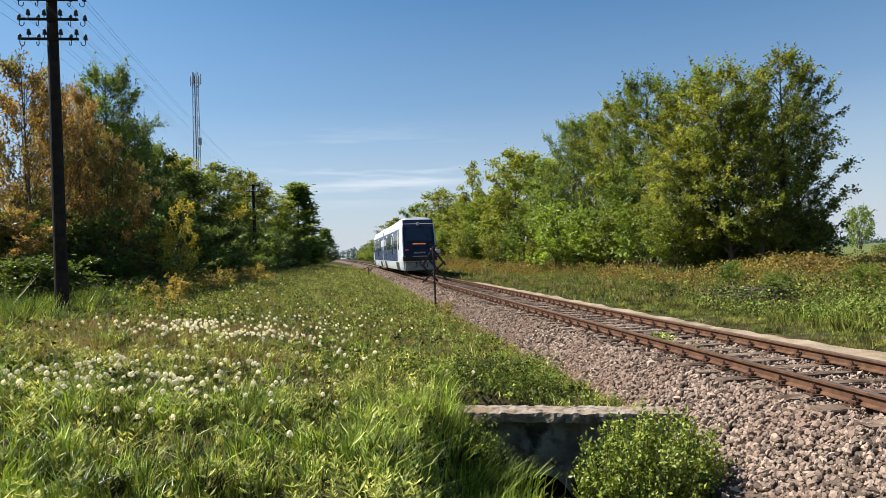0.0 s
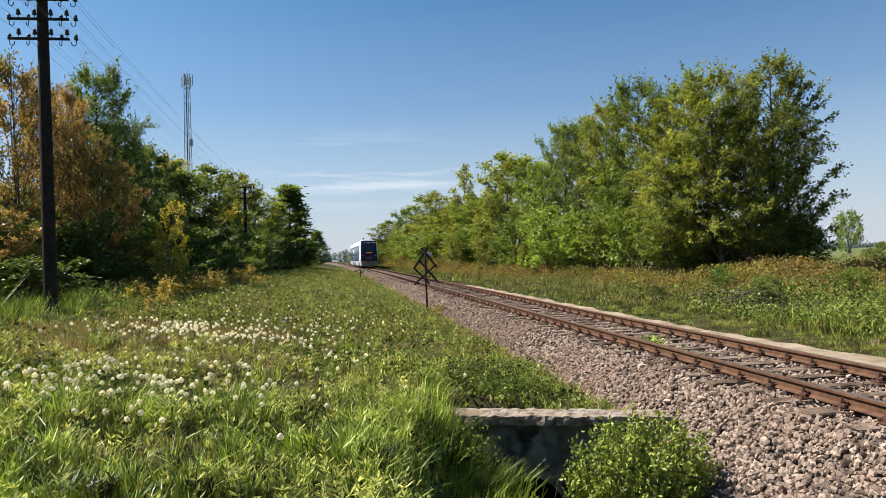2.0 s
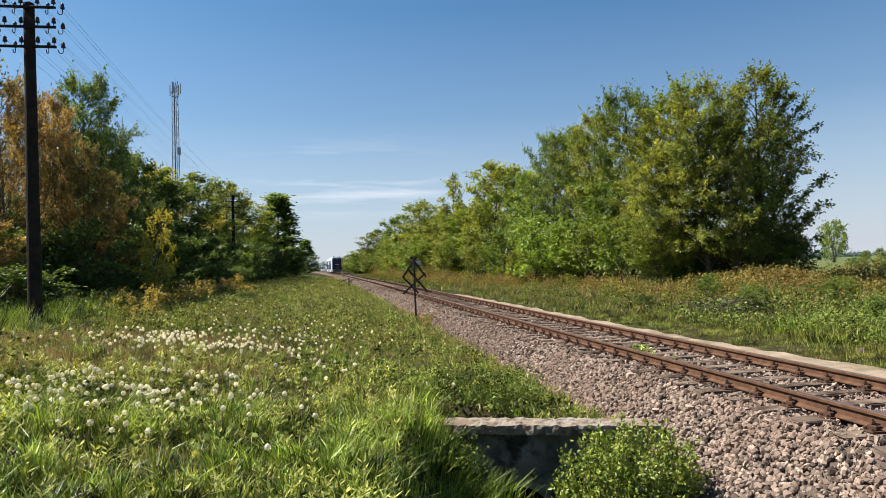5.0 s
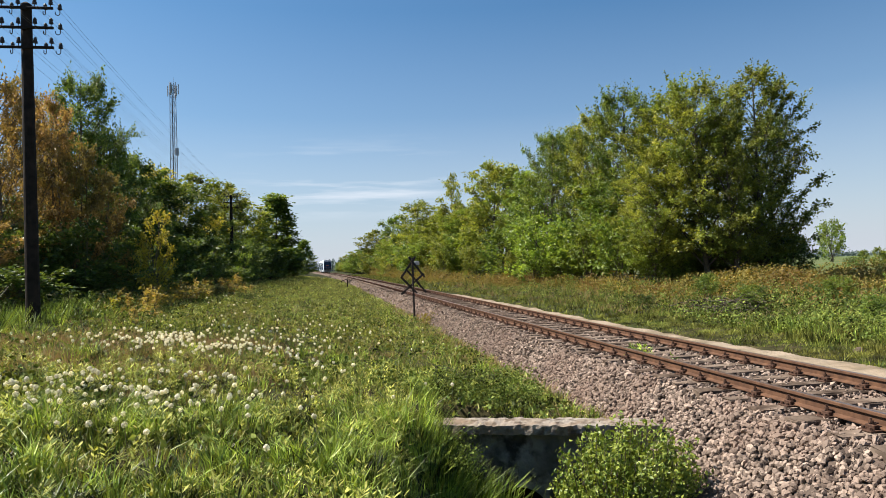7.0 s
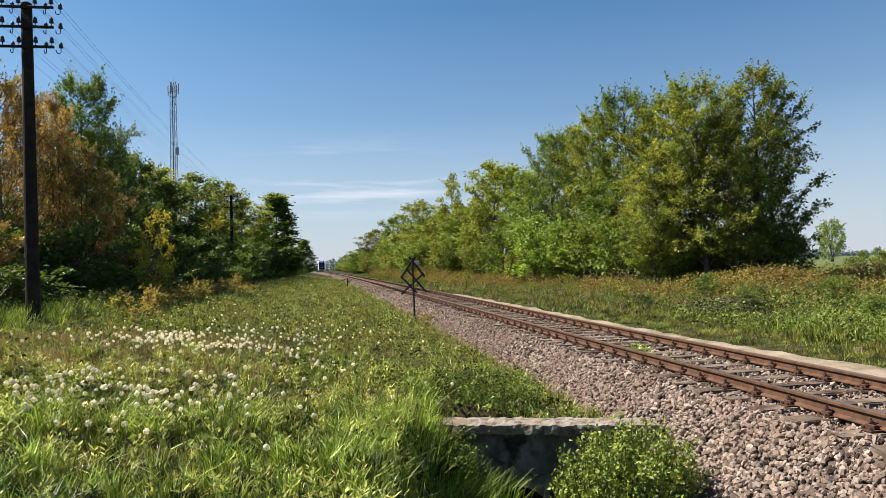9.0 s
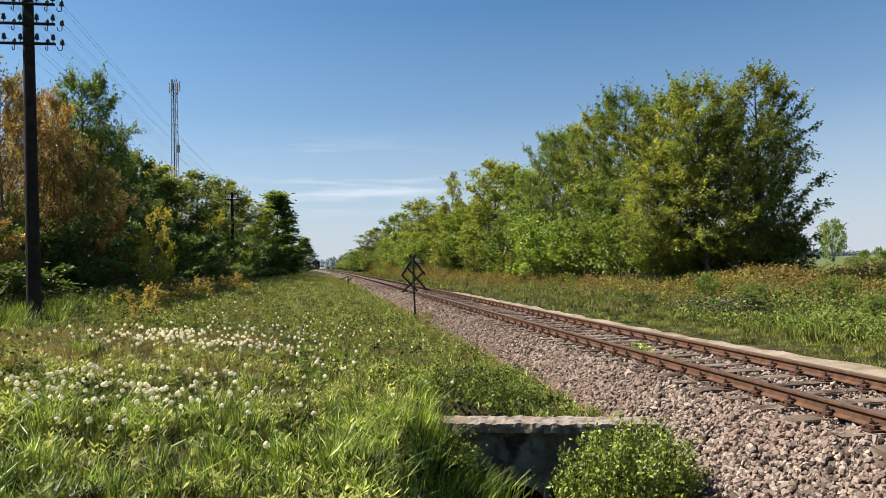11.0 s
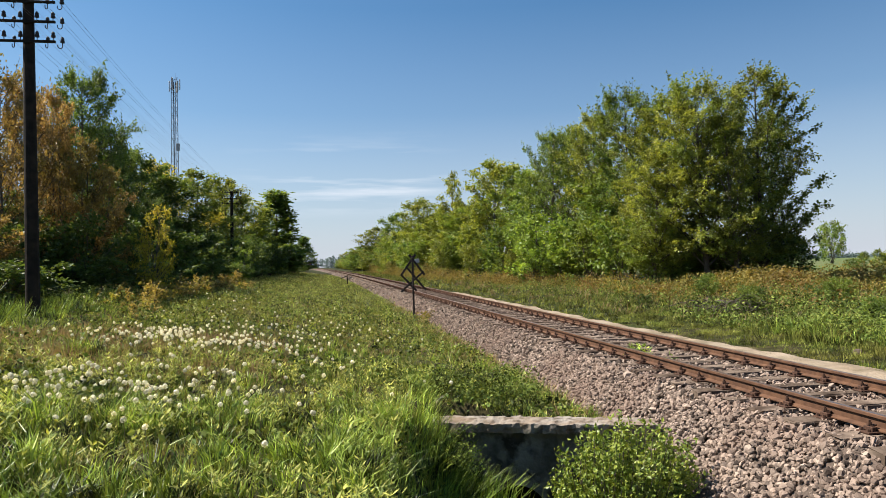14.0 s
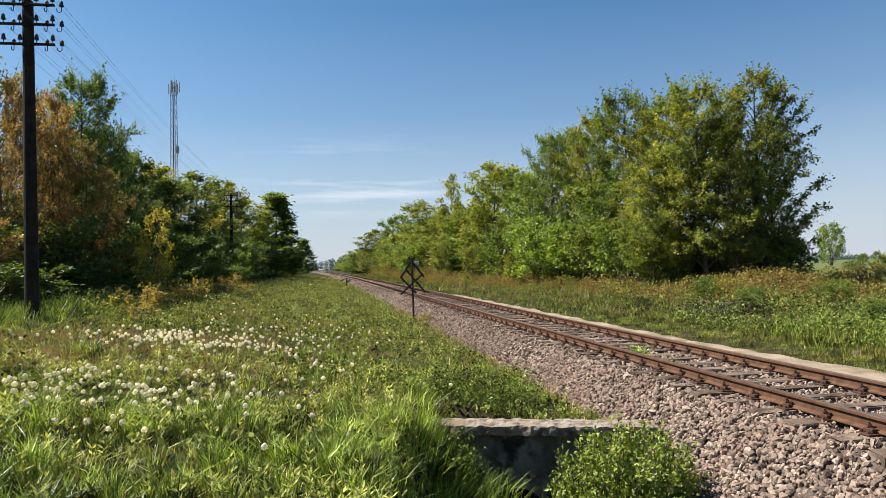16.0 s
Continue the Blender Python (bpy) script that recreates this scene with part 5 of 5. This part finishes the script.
part("plate", bm, M_PANEL, sign, "small pale metal plate")
for zc in (2.62, 2.02, 1.4):
    bm = bmesh.new()
    box(bm, (0.11, 0.13, 0.06), (0, 0.02, zc), bevel=0.008)
    part("clamp", bm, M_BLACK, sign)

# ---- short post with a slanted bar ----
stub = tagged(new("marker_post"), "short dark trackside post with a slanted bar on top", "post")
stub.matrix_basis = pose(2.25, 66, float(ground_z(2.25, 66)))
bm = bmesh.new()
box(bm, (0.1, 0.1, 1.0), (0, 0, 0.45), bevel=0.01)
part("post", bm, M_TAR, stub)
bm = bmesh.new()
box(bm, (0.8, 0.06, 0.07), (-0.28, 0, 0.92), pose(0, 0, 0, 0, -20, 0), 0.01)
part("bar", bm, M_TAR, stub)

# ---- railcar ----
train = tagged(new("railcar"), "blue and white two-car diesel railcar driving away along the track", "train")
train.scale = (1.05, 1, 1.07)
HALF = 1.44


def side_half(z):
    """Half the body's width at a height: upright below, leaning in above, a rounded roof."""
    return float(np.interp(z, (0.30, 0.55, 1.0, 2.6, 3.5, 3.95, 4.18, 4.30, 4.34), (1.30, 1.38, HALF, HALF, 1.38, 1.30, 1.10, 0.7, 0.0)))


def nose_y(z):
    """How far the end leans back at a height."""
    return float(np.interp(z, (0.30, 0.7, 1.15, 1.6, 3.9, 4.34), (0.22, 0.06, 0.0, 0.04, 0.85, 1.15)))


ZS = (0.32, 0.55, 1.0, 1.35, 2.0, 2.6, 3.1, 3.5, 3.8, 4.02, 4.18, 4.27, 4.32)


def shell(bm, y0, y1, nose0, nose1, z0, z1, out=0.0):
    """A body band between two heights, from end to end, with tapered noses where asked."""
    zs = [z0] + [z for z in ZS if z0 < z < z1] + [z1]
    cols = []
    for end, yy, nose, sgn in ((0, y0, nose0, 1), (1, y1, nose1, -1)):
        steps = ((0.0, 0.88), (0.3, 0.95), (0.9, 1.0)) if nose else ((0.0, 1.0),)
        steps = steps if end == 0 else steps[::-1]
        for d, k in steps:
            cols.append([(z, (side_half(z) + out) * k, yy + sgn * ((nose_y(z) if nose else 0) + d)) for z in zs])
    rows = []
    for c in cols:
        left = [bm.verts.new((-w, y, z)) for z, w, y in c]
        right = [bm.verts.new((w, y, z)) for z, w, y in c]
        rows.append(left + right[::-1])
    m = len(rows[0])
    for a, b in zip(rows, rows[1:]):
        for k in range(m):
            bm.faces.new((a[k], a[(k + 1) % m], b[(k + 1) % m], b[k]))
    for r in (rows[0], rows[-1]):
        n = m // 2
        for k in range(n - 1):
            bm.faces.new((r[k], r[k + 1], r[m - 2 - k], r[m - 1 - k]))
    bmesh.ops.recalc_face_normals(bm, faces=bm.faces[:])


def pane(bm, y0, y1, z0, z1, side, out=0.012, slant=0.0):
    """A side pane that follows the body."""
    for z_a, z_b in ((z0, (z0 + z1) / 2), ((z0 + z1) / 2, z1)):
        vs = []
        for d in (0.0, out):
            for y, z in ((y0, z_a), (y1, z_a), (y1, z_b), (y0, z_b)):
                k = (z - z0) / (z1 - z0) * slant
                vs.append(bm.verts.new((side * (side_half(z) + d), y + k, z)))
        for q in ((0, 1, 2, 3), (4, 5, 6, 7), (0, 1, 5, 4), (1, 2, 6, 5), (2, 3, 7, 6), (3, 0, 4, 7)):
            bm.faces.new([vs[i] for i in q])
    bmesh.ops.recalc_face_normals(bm, faces=bm.faces[:])


def front_plate(bm, half0, half1, z0, z1, out, end=0.0, sgn=1):
    """A plate on the sloping end, from height z0 to z1."""
    zs = np.linspace(z0, z1, 6)
    rows = []
    for z in zs:
        w = half0 + (half1 - half0) * (z - z0) / (z1 - z0)
        rows.append([bm.verts.new((s * w, end + sgn * (nose_y(z) - d), z)) for s, d in ((-1, -0.03), (-1, out), (1, out), (1, -0.03))])
    for a, b in zip(rows, rows[1:]):
        for k in range(4):
            bm.faces.new((a[k], a[(k + 1) % 4], b[(k + 1) % 4], b[k]))
    bm.faces.new(rows[0])
    bm.faces.new(rows[-1])
    bmesh.ops.recalc_face_normals(bm, faces=bm.faces[:])


CAR = 20.2
for car, (y0, n0, n1) in enumerate(((0.0, True, False), (CAR + 0.9, False, True))):
    y1 = y0 + CAR
    bm = bmesh.new()
    shell(bm, y0, y1, n0, n1, 0.32, 4.32)
    body = part("body", bm, M_WHITE, train, "white painted railcar body", smooth=False)
    bm = bmesh.new()
    pane(bm, y0 + (2.9 if n0 else 0.3), y1 - (2.9 if n1 else 0.3), 1.0, 3.45, -1, 0.008)
    pane(bm, y0 + (2.9 if n0 else 0.3), y1 - (2.9 if n1 else 0.3), 1.0, 3.45, 1, 0.008)
    part("blue_band", bm, M_BLUE, body, "blue painted window band")
    for sd in (-1, 1):
        for i, (a, b) in enumerate(((3.3, 4.9), (5.1, 6.7), (9.3, 10.9), (11.1, 12.7), (12.9, 14.5), (17.0, 18.2))):
            bm = bmesh.new()
            pane(bm, y0 + a, y0 + b, 2.0, 3.2, sd, 0.02)
            part("window", bm, M_GLASS, body)
        for a in (7.2, 14.9):
            bm = bmesh.new()
            pane(bm, y0 + a, y0 + a + 1.5, 0.75, 3.3, sd, 0.018)
            door = part("door", bm, M_WHITE, body, "white double door with tall windows")
            for k in (0.15, 0.85):
                bm = bmesh.new()
                pane(bm, y0 + a + k, y0 + a + k + 0.5, 1.5, 3.1, sd, 0.03)
                part("door_window", bm, M_GLASS, door)
        bm = bmesh.new()
        cy0 = y0 + 1.45 if n0 else y1 - 2.35
        pane(bm, cy0, cy0 + 0.9, 1.9, 3.45, sd, 0.015, 0.25 if n0 else -0.25)
        part("cab_window", bm, M_GLASS, body, "slanted dark cab side window")
    for yy in (y0 + 3.2, y1 - 3.2):
        # black panes on the closed body stand in for the dark bogie cutouts
        for sd in (-1, 1):
            bm = bmesh.new()
            pane(bm, yy - 1.4, yy + 1.4, 0.33, 0.92, sd, 0.012)
            part("bogie_opening", bm, M_RUBBER, body, "flat black pane painting the shaded cutout over the bogie")
        bm = bmesh.new()
        box(bm, (2.1, 2.9, 0.35), (0, yy, 0.55), bevel=0.03)
        bogie = part("bogie", bm, M_STEEL, train)
        for wy in (-1.0, 1.0):
            for sd in (-1, 1):
                bm = bmesh.new()
                rod(bm, (sd * 0.68, yy + wy, 0.42), (sd * 0.81, yy + wy, 0.42), 0.42, 0.40, 20)
                part("wheel", bm, M_STEEL, bogie)
    bm = bmesh.new()
    box(bm, (1.5, 4.5, 0.22), (0, y0 + 7, 4.36), bevel=0.06)
    box(bm, (1.4, 2.6, 0.2), (0, y0 + 13.5, 4.35), bevel=0.06)
    part("roof_unit", bm, M_ROOF, body, "grey roof equipment cover")
bm = bmesh.new()
box(bm, (2.2, 1.1, 3.0), (0, CAR + 0.45, 2.2), bevel=0.05)
part("gangway", bm, M_RUBBER, train, "black rubber gangway between the cars")

bm = bmesh.new()
front_plate(bm, 1.22, 1.16, 1.3, 4.12, 0.03)
mask = part("end_panel", bm, M_NAVY, train, "dark blue end panel")
bm = bmesh.new()
front_plate(bm, 1.0, 0.94, 2.5, 3.5, 0.05)
part("windscreen", bm, M_SCREEN, mask, "large dark windscreen")
bm = bmesh.new()
front_plate(bm, 0.5, 0.5, 2.24, 2.33, 0.055)
part("destination_display", bm, M_DISPLAY, mask, "lit amber destination display")
bm = bmesh.new()
for x in (-0.36, -0.18, 0.0, 0.18, 0.36):
    box(bm, (0.13, 0.03, 0.12), (x, -0.01, 1.62))
part("number_marks", bm, M_PANEL, mask, "row of pale plain marks")
for s in (-1, 1):
    bm = bmesh.new()
    box(bm, (0.26, 0.06, 0.14), (s * 0.95, 0.05, 1.84), bevel=0.02)
    part("tail_lamp", bm, M_TAIL, mask, "red tail lamp")
    bm = bmesh.new()
    rod(bm, (s * 0.87, 0.12, 1.2), (s * 0.87, -0.42, 1.2), 0.11, 0.11, 12)
    box(bm, (0.58, 0.06, 0.36), (s * 0.87, -0.45, 1.2), bevel=0.05)
    part("buffer", bm, M_RUBBER, train, "black rectangular buffer")
    bm = bmesh.new()
    rod(bm, (s * 0.75, 1.35, 4.1), (s * 0.75, 1.35, 4.5), 0.05, 0.04, 8)
    bmesh.ops.create_icosphere(bm, subdivisions=1, radius=0.14, matrix=Matrix.Translation((s * 0.75, 1.35, 4.50)))
    part("roof_horn", bm, M_RUBBER, train, "small black roof horn")
bm = bmesh.new()
rod(bm, (0, 0.80, 3.78), (0, 0.66, 3.76), 0.13, 0.12, 16)
part("top_lamp", bm, M_PANEL, mask, "round top headlamp")
bm = bmesh.new()
box(bm, (2.6, 0.5, 0.36), (0, 0.02, 1.2), bevel=0.06)
part("coupling_beam", bm, M_RUBBER, train, "black coupling beam")
bm = bmesh.new()
hose(bm, [(0, -0.1, 1.0), (0, -0.4, 0.95), (0, -0.42, 0.6)], 0.06, 8)
part("coupling", bm, M_STEEL, train, "hanging coupling hook")
for x in (-0.3, 0.3, 0.5):
    bm = bmesh.new()
    hose(bm, [(x, -0.2, 0.95), (x + 0.02, -0.32, 0.7), (x + 0.05, -0.2, 0.5)], 0.025, 6)
    part("brake_hose", bm, M_RUBBER, train)
bm = bmesh.new()
box(bm, (2.3, 0.12, 0.62), (0, -0.02, 0.62), bevel=0.05)
part("snow_guard", bm, M_GREY, train, "grey lower skirt")


def motions():
    """The railcar drives away along the curving track."""
    rows = []
    for i in range(33):
        t = i * 0.5
        y = 53.0 + 28.2 * t - 0.14 * t * t
        x = TRACK_U + float(bend(y + 3))
        turn = math.degrees(math.atan2(float(bend(y + 3) - bend(y + 38)), 35.0))
        rows.append((t, pose(x, y, float(rise(y)), math.degrees(0.0034), 0, turn)))
    walk(train, rows)


motions()
